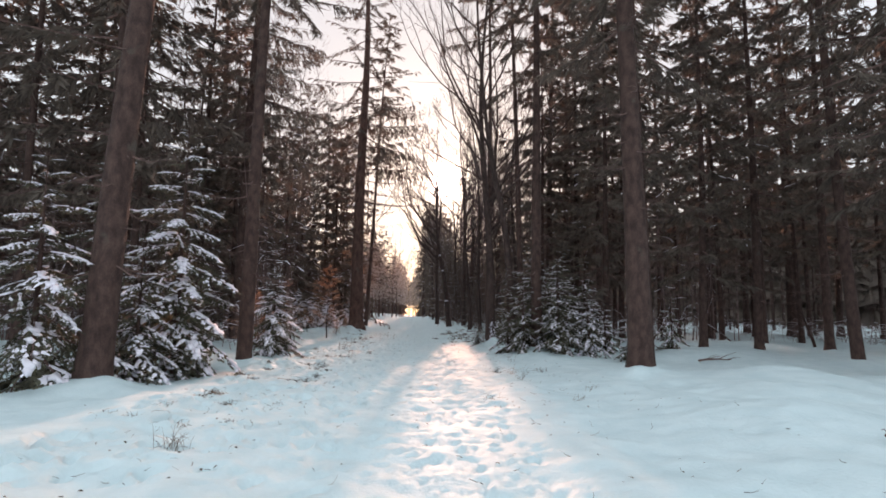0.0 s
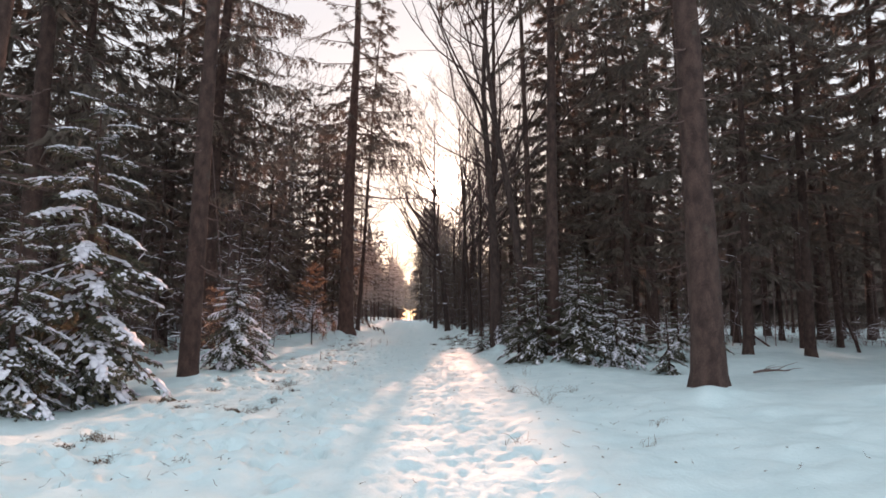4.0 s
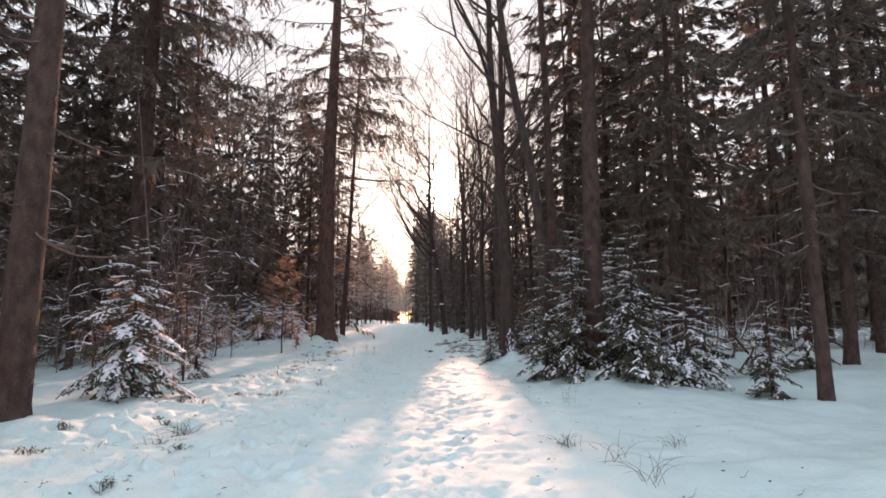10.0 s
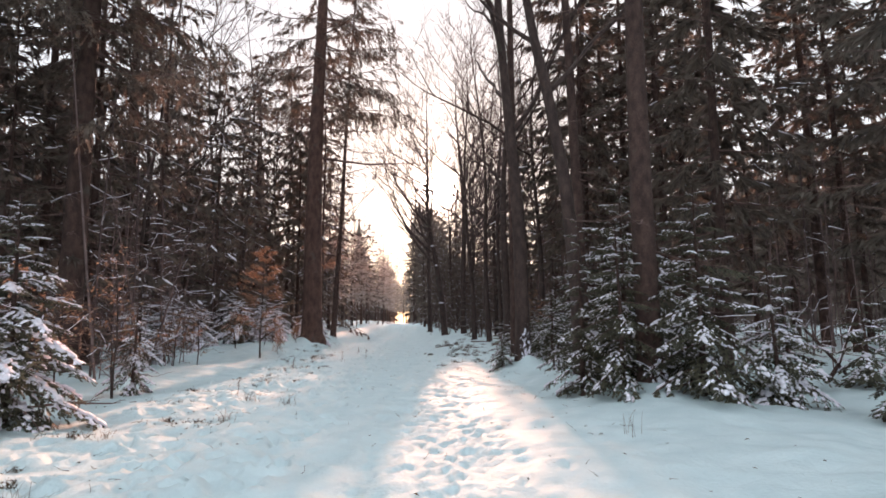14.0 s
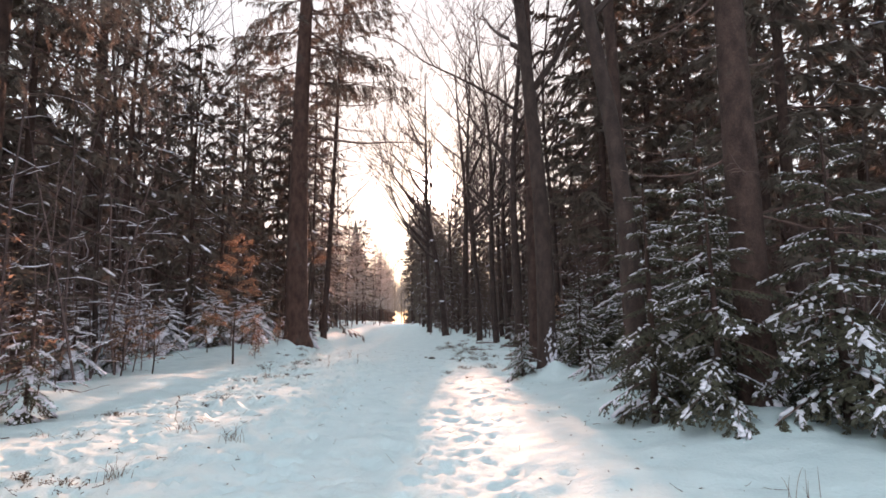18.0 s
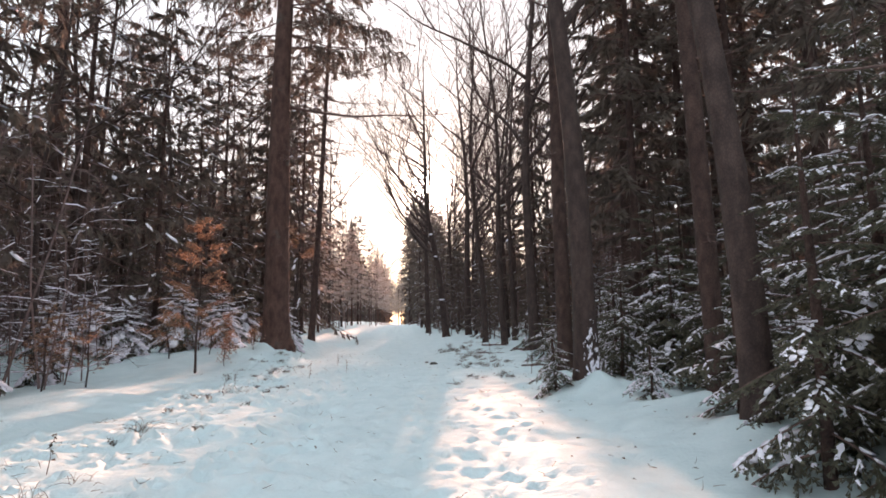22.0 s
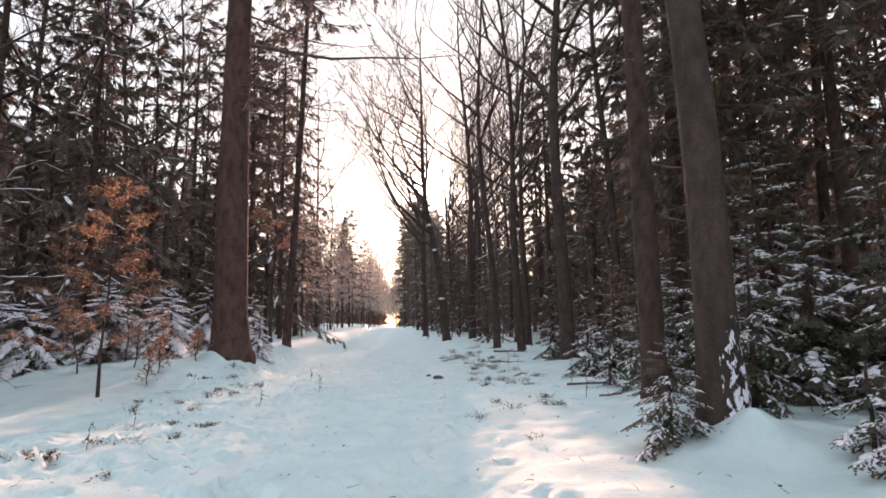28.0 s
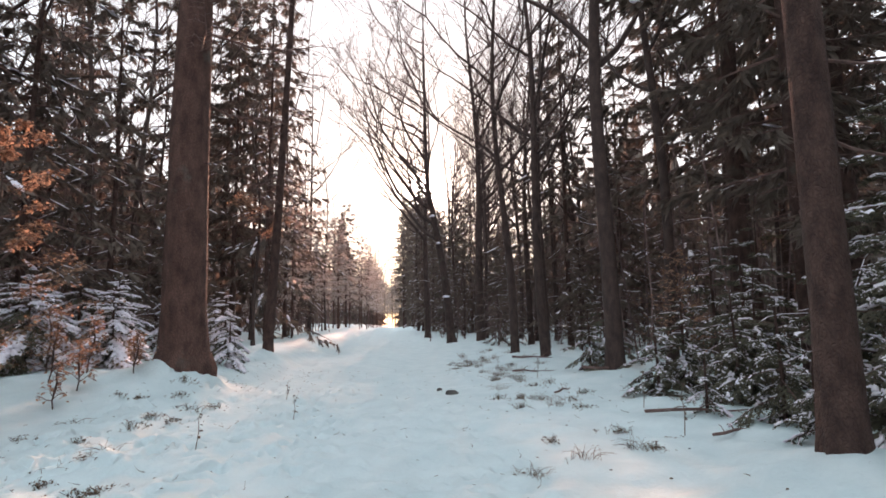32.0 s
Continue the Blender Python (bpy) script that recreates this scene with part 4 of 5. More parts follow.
# spruces at the bend of the track, which keep the low sun off its far stretch
for k, (x, y) in enumerate(((1.3, 106), (2.3, 109), (4.1, 113), (0.0, 117), (0.2, 124), (0.4, 130), (1.0, 144), (1.4, 118), (3.2, 122), (5.0, 128), (2.2, 133), (3.8, 141), (1.4, 150), (5.6, 118), (6.2, 132), (5.1, 123))):
    stand("far1" if k % 2 else "roof0", x, y, 1.9 * k, 0.228 * (y - 23) / (20 if k % 2 else 19), wide=0.95)


# tall larches far down the track, above whose bare stems' feet the sky shows
for k, (x, y) in enumerate(((-3.9, 142), (-2.6, 150), (-3.4, 158), (-4.6, 152), (-2.2, 163), (-5.0, 166), (-1.6, 146))):
    copy_thing(FORMS[HAZY[k % 3]], place(x, y, 1.7 * k, 1.15 + 0.03 * k))
# sparse larches in the haze-pale colour where the left wood meets the lane
for name, x, y, turn, tall in (("rime1", -4.9, 46.5, 0.7, 0.98), ("rime0", -5.0, 53.0, 2.1, 0.84)):
    copy_thing(FORMS[name], place(x, y, turn, tall, wide=0.9 * tall))
for k, (x, y, s_) in enumerate(((-2.35, 92, 0.95), (-1.55, 99, 1.0), (-2.6, 108, 1.05), (-1.9, 116, 1.1), (-2.9, 126, 1.15))):
    copy_thing(FORMS["rime2"], place(x, y, 1.1 * k, s_))
# thick-crowned spruces in the left wood near the start
for k, (name, x, y) in enumerate((("roof0", -9.4, 18.6), ("roof1", -11.9, 22.6), ("dark1", -8.4, 15.2), ("roof0", -13.6, 19.5), ("dark0", -9.8, 25.2), ("roof1", -15.5, 27.5))):
    stand(name, x, y, 2.2 * k, 1.0)


def brush_mesh(rng, limbs, wide_, tall, snowy):
    """A clump of thin dead stems with crooked side twigs; some twigs carry a line of snow."""
    g, s = Geo(), Geo()

    def strip(geo, a, b, w0, w1):
        d = (b - a).normalized()
        n = d.cross(Vector((rng.uniform(-1, 1), rng.uniform(-1, 1), rng.uniform(-1, 1)))).normalized()
        geo.face(a - n * w0, a + n * w0, b + n * w1, b - n * w1)

    stems = []
    for k in range(max(4, limbs // 7)):
        foot = Vector((rng.gauss(0, wide_ * 0.5), rng.gauss(0, wide_ * 0.5), -0.35))
        top = foot + Vector((rng.gauss(0, 0.08) * tall, rng.gauss(0, 0.08) * tall, 0.35 + tall * rng.uniform(0.55, 1.1)))
        way = [foot.lerp(top, u) + Vector((rng.gauss(0, 0.05), rng.gauss(0, 0.05), 0)) * (0 < u < 1) for u in (0, 0.35, 0.7, 1)]
        g.tube(way, [0.009 + 0.002 * tall, 0.007 + 0.0016 * tall, 0.005 + 0.001 * tall, 0.003], 3, False)
        stems.append(way)
    for k in range(limbs):
        way = rng.choice(stems)
        u = 3 * (0.12 + 0.88 * rng.random() ** 0.8)
        i = min(2, int(u))
        p = way[i].lerp(way[i + 1], min(1, u - i))
        p.z = max(p.z, 0.1)
        th = rng.uniform(0, 6.28)
        d = Vector((math.cos(th), math.sin(th), rng.uniform(-0.35, 0.55)))
        l = rng.uniform(0.4, 1.3)
        lined = rng.random() < snowy
        for j in range(4):
            d = (d + Vector((rng.uniform(-0.5, 0.5), rng.uniform(-0.5, 0.5), rng.uniform(-0.4, 0.25)))).normalized()
            e = p + d * l / 4
            w = 0.011 * (1 - 0.22 * j)
            strip(g, p, e, w, w * 0.75)
            if lined and rng.random() < 0.7:
                side = d.cross(Vector((0, 0, 1))).normalized() * rng.uniform(0.006, 0.013)
                up = Vector((0, 0, rng.uniform(0.008, 0.022)))
                s.face(p - side, e - side, e + up, p + up)
                s.face(p + up, e + up, e + side, p + side)
            for t in range(2):
                a = th + rng.choice((-1, 1)) * rng.uniform(0.4, 1.2)
                tl = l * rng.uniform(0.15, 0.40)
                q = p.lerp(e, rng.random())
                strip(g, q, q + Vector((math.cos(a), math.sin(a), rng.uniform(-0.5, 0.5))) * tl, 0.006, 0.002)
            p = e
    return g.mesh("undergrowth", M_BRUSH), s.mesh("snow_cover", M_SNOW_TREE)


def thicket(count, xr, yr, seed, keep=lambda x, y: True, forms=(), tall=1.0):
    r = random.Random(seed)
    made = 0
    for _ in range(count * 30):
        x, y = r.uniform(*xr), r.uniform(*yr)
        if made >= count or not keep(x, y):
            continue
        me, sn = r.choice(forms)
        ob = tagged(new("undergrowth", me), "tangle of dead brown twigs lined with snow", "undergrowth", "undergrowth in the wood", "stuff")
        ob.matrix_basis = place(x, y, r.uniform(0, 6.28), r.uniform(0.8, 1.2) * tall, wide=r.uniform(0.9, 1.3))
        sc = tagged(new("snow_cover", sn), kind="stuff")
        sc.parent = ob
        made += 1


rbr = random.Random(404)
LOW = [brush_mesh(rbr, 54, 2.2, 2.0, 0.5) for _ in range(3)]
HIGH = [brush_mesh(rbr, 76, 2.6, 8.0, 0.16) for _ in range(4)]
thicket(54, (-30, -7.2), (16, 62), 1, lambda x, y: x < -0.24 * y - 1.0, HIGH)
thicket(46, (-22, -6.6), (19, 60), 2, lambda x, y: x < -0.14 * y - 2.8, LOW)
thicket(22, (7.5, 20), (26, 66), 3, lambda x, y: x > 0.16 * y + 1.5, HIGH)
thicket(34, (5.4, 34), (19, 60), 4, lambda x, y: x > 0.06 * y + 3.0 and not (7 < x < 20 and y < 28), LOW, 0.6)
thicket(14, (3.6, 14), (44, 90), 5, lambda x, y: x > 3.6, HIGH, 0.6)
thicket(8, (-14, -8.0), (31, 42), 7, lambda x, y: True, LOW, 0.7)
MIDDLE = [brush_mesh(rbr, 60, 2.2, 4.2, 0.75) for _ in range(3)]
thicket(24, (-17, -6.9), (19, 44), 8, lambda x, y: x < -0.10 * y - 4.8, MIDDLE)
thicket(16, (-16, -4.6), (52, 100), 6, lambda x, y: True, HIGH, 0.6)


sow(BARE, 9, (4.4, 8.5), (40, 64), 0.9, 4.0, scale=(0.95, 1.15), seed=53)
sow(FAR, 8, (5.5, 15), (56, 105), 1.2, 4.5, keep=off_sun, scale=(0.8, 1.0), seed=51)
sow(DARK, 2, (5.6, 12), (38, 58), 1.3, 4.5, keep=off_sun, scale=(0.7, 0.95), seed=52)


def far_wood():
    """The deep wood that closes every view, in simple jagged spruces too far off to tell apart."""
    r = random.Random(90)
    g = Geo()
    for k in range(1900):
        a, d = r.uniform(0, 2 * math.pi) if k < 1300 else r.uniform(0.15, math.pi - 0.15), (70 if k < 1300 else 58) + 190 * r.random() ** (1.3 if k < 1300 else 2.5)
        x, y = 2 + d * math.cos(a), 20 + d * math.sin(a)
        if abs(x - float(track_x(y))) < 3.2 and 0 < y < 130:
            continue
        if y > 0 and abs(x) < 4 + 0.17 * y and y < 125:
            continue
        if y < 4 and d < 150 or far_lane(x, y, 3.0):
            continue
        z = on_land(x, y)
        h = r.uniform(12, 21)
        lane = x - 0.04 * y
        if y > 60 and -14 < lane < 16:
            h = min(h, 0.165 * (y - 14))
        for t in range(7):
            u = t / 7
            rad, z0 = (2.8 * (1 - u) + 0.3) * r.uniform(0.8, 1.1), z + 0.4 + h * u * 0.93
            n = 7
            for s in range(n):
                th = 2 * math.pi * (s + r.random()) / n
                w = 1.1 * rad * math.pi / n
                c = Vector((math.cos(th), math.sin(th), 0))
                p = Vector((x, y, z0 + h * 0.20))
                q = Vector((x, y, z0 - r.uniform(0, 0.6))) + c * rad
                e = Vector((-c.y, c.x, 0)) * w
                g.face(p, q + e + Vector((0, 0, r.uniform(0, 0.7))), q, q - e + Vector((0, 0, r.uniform(0, 0.7))))
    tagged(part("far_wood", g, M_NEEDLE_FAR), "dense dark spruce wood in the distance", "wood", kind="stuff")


far_wood()


# ---- young spruces, bough by bough ----
def make_bough(rng, loaded, broad=1.0, coarse=1.0):
    """A bough one metre long along +x with side shoots, and the snow lying on it in clumps."""
    g, s = Geo(), Geo()
    sag = rng.uniform(0.10, 0.24)
    spine = [Vector((u, rng.uniform(-0.03, 0.03) * u, -sag * u * u)) for u in (0, 0.2, 0.4, 0.6, 0.8, 1.0)]
    g.use(1)
    g.tube(spine, [0.013, 0.011, 0.009, 0.007, 0.005, 0.002], 3, False)
    g.use(0)

    clump = rng.uniform(0, 6)

    def shoot(q, d, tl, depth, u):
        steps = max(3, int(tl / (0.043 if loaded > 1 else 0.048 * coarse)))
        side = d.cross(Vector((0, 0, 1))).normalized()
        hang = rng.uniform(0.10, 0.40)
        on = rng.random() < loaded * (0.62 + 0.38 * math.sin(clump + 5 * u))
        a0, a1 = rng.uniform(-0.1, 0.4), rng.uniform(0.6, 1.1)
        rim = None
        for j in range(steps):
            v = j / steps
            p0 = q + d * tl * v + Vector((0, 0, -hang * tl * v * v))
            p1 = q + d * tl * (v + 1.6 / steps) + Vector((0, 0, -hang * tl * v * v - 0.01))
            w = 0.030 * coarse ** 0.6 * (1 - 0.45 * v)
            for e in (-1, 1):
                tip = p1 + side * w * e * rng.uniform(0.6, 1.6) + Vector((0, 0, rng.uniform(-0.022, 0.016)))
                g.face(p0 + side * 0.004 * e, tip, p1)
            # powder lying along the shoot: a low jagged ridge
            if on and a0 < v < a1 and rng.random() < 0.9:
                ww = w * rng.uniform(0.35, 1.25) * broad
                row = (p0 - side * ww + Vector((0, 0, 0.002)), p0 + Vector((0, 0, rng.uniform(0.008, 0.026) * (1.9 if broad > 1.5 else 1))), p0 + side * ww * rng.uniform(0.6, 1.2) + Vector((0, 0, 0.002)))
                if rim:
                    s.face(rim[0], rim[1], row[1], row[0])
                    s.face(rim[1], rim[2], row[2], row[1])
                rim = row
            else:
                rim = None
            if depth and j in (steps // 3, 2 * steps // 3):
                for e in (-1, 1):
                    shoot(p0, (d + side * e * rng.uniform(0.7, 1.0) + Vector((0, 0, -rng.uniform(0, 0.3)))).normalized(), tl * rng.uniform(0.25, 0.42) * (1 - 0.3 * v), 0, u)

    n = 15
    for k in range(n):
        u = 0.10 + 0.88 * (k + rng.uniform(-0.3, 0.3)) / (n - 1)
        u = min(max(u, 0.08), 0.98)
        i = min(4, int(u * 5))
        q = spine[i].lerp(spine[i + 1], u * 5 - i)
        tl = (0.40 * (1 - u) ** 0.8 + 0.10) * rng.uniform(0.6, 1.2) * min(1, 0.35 + 2.2 * u)
        a = (-1 if k % 2 else 1) * rng.uniform(0.65, 1.15)
        d = Vector((math.cos(a), math.sin(a), -0.12 - rng.uniform(0, 0.3)))
        shoot(q, d, tl, 1 if tl > 0.16 else 0, u)
    for k in range(int(9 * loaded) + 2):
        u = rng.uniform(0.12, 1.0)
        i = min(4, int(u * 5))
        q = spine[i].lerp(spine[i + 1], u * 5 - i)
        s.blob(q + Vector((0, rng.uniform(-0.05, 0.05), 0.012)), rng.uniform(0.03, 0.08), rng.uniform(0.02, 0.05) * broad, rng.uniform(0.012, 0.030) * broad, rng.uniform(-0.6, 0.6), rng, 6, 2, 0.5, -2 * sag * u)
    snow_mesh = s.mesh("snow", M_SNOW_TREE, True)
    bm = bmesh.new()
    bm.from_mesh(snow_mesh)
    bmesh.ops.remove_doubles(bm, verts=bm.verts, dist=0.0008)
    bm.to_mesh(snow_mesh)
    bm.free()
    return g.mesh("bough", [M_NEEDLE, M_TWIG]), snow_mesh


rb = random.Random(21)
BOUGHS = {"laden": [make_bough(rb, 1.7, 1.35) for _ in range(4)], "dusted": [make_bough(rb, 0.65) for _ in range(4)], "deep": [make_bough(rb, 0.65, 1.3, 1.9) for _ in range(4)],
          "frosted": [make_bough(rb, 3.0, 2.5) for _ in range(3)]}


def young_spruce(x, y, height, reach, seed, load="laden", boughs=34, label=""):
    """A young spruce: a straight stem, boughs in loose whorls, drooping under snow low down."""
    r = random.Random(seed)
    tree = tagged(new("young_spruce"), label or "young green spruce with snow-laden drooping boughs", "spruce", "young spruces beside the track")
    tg = Geo()
    tg.tube([(0, 0, -0.15), (0.01, 0, height * 0.4), (0, 0.01, height * 0.8), (0, 0, height)], [0.012 + 0.011 * height, 0.010 + 0.008 * height, 0.012, 0.003], 7, True, 0.08, r)
    part("trunk", tg, M_BARK, tree, smooth=True)
    tree.matrix_basis = place(x, y, 0, 1, (r.gauss(0, 0.015), r.gauss(0, 0.015)))
    for k in range(boughs):
        u = (k + r.random() * 0.8) / boughs
        z = height * (0.06 + 0.92 * u ** 1.05)
        l = reach * ((1 - u) ** 0.75 * r.uniform(0.75, 1.12) + 0.06)
        th = k * 2.399 + r.uniform(-0.35, 0.35)
        tilt = -0.42 * (1 - u) ** 1.3 + 0.40 * u * u + r.uniform(-0.10, 0.10)
        if load != "dusted":
            tilt -= (0.34 if load == "frosted" else 0.14) * (1 - u)
        me, sn = r.choice(BOUGHS["deep" if load == "dusted" and (x > 4.5 or y > 28) else load])
        b = new("bough", me)
        b.parent = tree
        b.matrix_basis = Matrix.Translation((0, 0, z)) @ Euler((r.uniform(-0.2, 0.2), -tilt, th)).to_matrix().to_4x4() @ Matrix.Diagonal((l, l * r.uniform(0.8, 1.1), l, 1))
        if r.random() < (0.8 if load == "dusted" else 0.95):
            s = tagged(new("snow", sn), kind="stuff")
            s.parent = b
    return tree


LEFT_SPRUCES = [(-6.0, 8.9, 3.8, 1.45, "laden", 40), (-4.95, 9.9, 2.5, 1.05, "laden", 36), (-4.8, 11.1, 4.9, 1.55, "laden", 52), (-6.6, 11.6, 4.4, 1.4, "dusted", 40),
    (-4.15, 15.85, 2.45, 1.05, "laden", 52), (-5.9, 14.2, 3.4, 1.1, "dusted", 32), (-4.45, 19.2, 1.6, 0.62, "laden", 26), (-6.3, 23.4, 1.6, 0.75, "frosted", 28),
    (-7.4, 27.0, 1.9, 0.9, "frosted", 28), (-6.6, 35.0, 2.0, 1.0, "frosted", 34), (-4.15, 34.6, 1.6, 0.75, "frosted", 28), (-8.8, 34.0, 1.8, 0.9, "frosted", 28),
    (-8.6, 31.0, 1.7, 1.4, "frosted", 34), (-5.15, 31.6, 1.4, 1.0, "frosted", 32)]
FROSTED_SPRUCES = [(-6.3, 31.2, 1.6, 1.3, "frosted", 38), (-7.4, 30.3, 1.4, 1.2, "frosted", 32), (-3.65, 33.3, 1.0, 0.6, "frosted", 22), (-5.9, 33.3, 1.8, 1.1, "frosted", 32),
    (-7.3, 33.0, 1.9, 1.1, "frosted", 32), (-4.9, 36.2, 1.5, 0.9, "frosted", 26), (-6.3, 37.4, 2.1, 1.1, "frosted", 30), (-8.4, 36.6, 2.3, 1.2, "frosted", 30),
    (-9.6, 31.0, 2.2, 1.1, "frosted", 30), (-8.2, 29.0, 1.5, 0.9, "frosted", 26), (3.0, 17.6, 2.5, 0.85, "dusted", 38), (3.95, 17.2, 2.9, 1.2, "dusted", 44),
    (4.85, 17.0, 1.9, 0.85, "laden", 30), (5.65, 18.0, 1.6, 0.7, "dusted", 26)]
THICKET_SPRUCES = [(2.6, 18.2, 2.9, 0.7, "dusted", 36), (3.4, 18.6, 3.4, 1.3, "dusted", 42), (5.7, 16.0, 1.6, 0.65, "dusted", 24), (6.8, 17.9, 1.6, 0.7, "dusted", 24),
    (7.9, 18.3, 1.7, 0.75, "dusted", 24), (4.7, 20.2, 3.2, 1.2, "dusted", 36), (3.6, 24.4, 1.8, 0.8, "dusted", 28), (4.3, 22.9, 2.2, 0.95, "dusted", 30),
    (4.9, 25.2, 2.6, 1.1, "dusted", 32), (2.14, 23.2, 0.85, 0.52, "dusted", 32), (3.9, 28.0, 1.4, 0.85, "dusted", 26), (4.6, 28.8, 1.8, 0.95, "dusted", 28),
    (5.5, 27.0, 4.0, 1.5, "dusted", 42), (7.0, 29.0, 4.8, 1.6, "dusted", 44)]
BANK_SPRUCES = [(9.0, 24.8, 1.3, 0.6, "dusted", 20), (11.0, 26.5, 1.5, 0.7, "dusted", 20), (3.9, 25.4, 2.0, 0.9, "dusted", 26), (4.3, 26.6, 2.4, 1.0, "dusted", 28),
    (3.5, 26.6, 1.2, 0.7, "dusted", 22), (5.6, 24.2, 3.2, 1.2, "dusted", 30), (5.2, 22.0, 2.8, 1.1, "dusted", 30), (6.3, 22.6, 3.0, 1.2, "dusted", 30),
    (3.3, 28.9, 1.1, 0.7, "dusted", 20), (4.1, 29.8, 1.6, 0.9, "dusted", 24), (5.0, 29.6, 2.4, 1.1, "dusted", 28), (5.9, 30.6, 3.0, 1.3, "dusted", 30),
    (3.7, 33.0, 1.3, 0.8, "dusted", 20), (4.4, 34.0, 1.8, 0.9, "dusted", 22)]
DEEP_SPRUCES = [(6.4, 33.0, 3.2, 1.3, "dusted", 30), (6.2, 25.6, 3.6, 1.3, "dusted", 32), (4.0, 21.2, 1.4, 0.8, "dusted", 24), (7.4, 26.6, 4.2, 1.5, "dusted", 34),
    (3.2, 20.2, 1.3, 0.75, "dusted", 22), (4.1, 19.4, 2.4, 1.0, "dusted", 28), (3.05, 21.9, 0.6, 0.45, "laden", 12), (3.3, 22.5, 0.7, 0.5, "laden", 12),
    (2.95, 24.3, 0.5, 0.4, "laden", 12), (3.15, 25.7, 0.7, 0.5, "laden", 12), (3.1, 27.3, 0.6, 0.45, "laden", 12)]
for k, (x, y, h, reach, load, n) in enumerate(LEFT_SPRUCES + FROSTED_SPRUCES + THICKET_SPRUCES + BANK_SPRUCES + DEEP_SPRUCES):
    young_spruce(x, y, h, reach, 100 + k, load, int(n * 0.75) if x > 4.9 and y > 21.5 else n,
                 "young green spruce with snow-laden drooping boughs" if load == "laden" else "bushy young spruce thickly frosted with snow" if load == "frosted" else "young dark spruce with light snow on its boughs")


# ---- beech saplings that keep their dry leaves ----
def beech_sapling(x, y, height, seed, leaves=420, stems=1, size=0.075, spread_=0.42, label=""):
    r = random.Random(seed)
    tree = tagged(new("beech_sapling"), label or "young beech sapling holding dry orange-brown leaves", "sapling", "beech saplings beside the track")
    tree.matrix_basis = place(x, y, r.uniform(0, 6))
    fol = Geo()
    for st in range(stems):
        g = Geo()
        lean = Vector((r.uniform(-0.1, 0.1) + 0.35 * st, r.uniform(-0.1, 0.1), 1))
        h = height * (1 - 0.25 * st)
        axis = [lean * h * u + Vector((0.02 * math.sin(9 * u), 0.02 * math.cos(7 * u), -0.06 * (u == 0))) for u in (0, 0.2, 0.4, 0.6, 0.8, 1)]
        g.tube(axis, [0.006 + 0.007 * h, 0.005 + 0.005 * h, 0.014, 0.010, 0.006, 0.002], 6, True, 0.08, r)
        part("stem", g, M_BARK_GREY, tree, smooth=True)
        nb = int(10 + 7 * height)
        for k in range(nb):
            u = 0.16 + 0.82 * (k + r.random()) / nb
            i = min(4, int(u * 5))
            q = axis[i].lerp(axis[i + 1], u * 5 - i)
            th = k * 2.399 + r.uniform(-0.4, 0.4)
            l = height * spread_ * (1.12 - u) ** 0.8 * r.uniform(0.6, 1.1)
            bg = Geo()
            pts = [q + Vector((math.cos(th) * l * v, math.sin(th) * l * v, l * (0.46 * v - 0.12 * v * v) + r.uniform(-0.03, 0.03))) for v in (0, 0.35, 0.7, 1)]
            bg.tube(pts, [0.008, 0.006, 0.004, 0.0015], 3, False)
            for tw in range(3):
                a = th + r.choice((-1, 1)) * r.uniform(0.4, 0.9)
                t0 = pts[1 + tw % 2].lerp(pts[2 + tw % 2], r.random())
                t1 = t0 + Vector((math.cos(a), math.sin(a), r.uniform(-0.05, 0.3))) * l * 0.35
                bg.tube([t0, t1], [0.003, 0.001], 3, False)
                for _ in range(max(1, leaves // (nb * stems * 6))):
                    leaf(fol, t0.lerp(t1, r.random()) + Vector((r.gauss(0, 0.03), r.gauss(0, 0.03), r.gauss(0, 0.03))), r, size)
            for _ in range(max(1, leaves // (nb * stems * 2))):
                v = r.uniform(0.3, 1)
                i2 = min(2, int(v * 3))
                leaf(fol, pts[i2].lerp(pts[i2 + 1], v * 3 - i2) + Vector((r.gauss(0, 0.03), r.gauss(0, 0.03), r.gauss(0, 0.028))), r, size)
            part("branch", bg, M_TWIG, tree)
    part("leaves", fol, M_LEAF, tree, "dry orange-brown leaves", kind="stuff")
    return tree


for k, (x, y, h, n, st) in enumerate((
        (-4.62, 27.6, 3.5, 4200, 1), (-4.43, 18.6, 2.3, 450, 2), (-5.3, 17.6, 2.0, 800, 1), (-6.0, 24.6, 1.4, 520, 1), (-6.9, 26.2, 1.1, 420, 1),
        (-5.6, 25.2, 1.5, 420, 1), (-5.4, 21.0, 1.0, 180, 1), (-5.9, 19.6, 1.7, 600, 1), (-5.0, 29.6, 0.8, 220, 1), (-5.9, 29.4, 1.2, 480, 1), (-4.0, 29.9, 0.6, 160, 1),
        (4.6, 30.6, 2.2, 700, 1), (5.2, 31.6, 1.8, 520, 1), (-4.6, 33.4, 0.9, 160, 1), (-4.4, 29.2, 0.65, 200, 1), (-4.9, 30.4, 0.9, 260, 1), (-4.15, 30.2, 0.5, 150, 1), (-5.6, 30.6, 1.1, 260, 1), (-4.3, 28.5, 0.5, 110, 1))):
    beech_sapling(x, y, h, 300 + k, n, st, 0.056 if k == 0 else 0.066, 0.38 if k == 0 else 0.42)
big_beech = bare_tree("beech_tree", 8.5, 0.14, random.Random(77), "slim young beech with a few boughs of dry orange leaves", limbs=9, first=0.40, near=True, depth=2, category="beech")
big_beech.matrix_basis = place(-4.95, 40.3)
rl = random.Random(78)
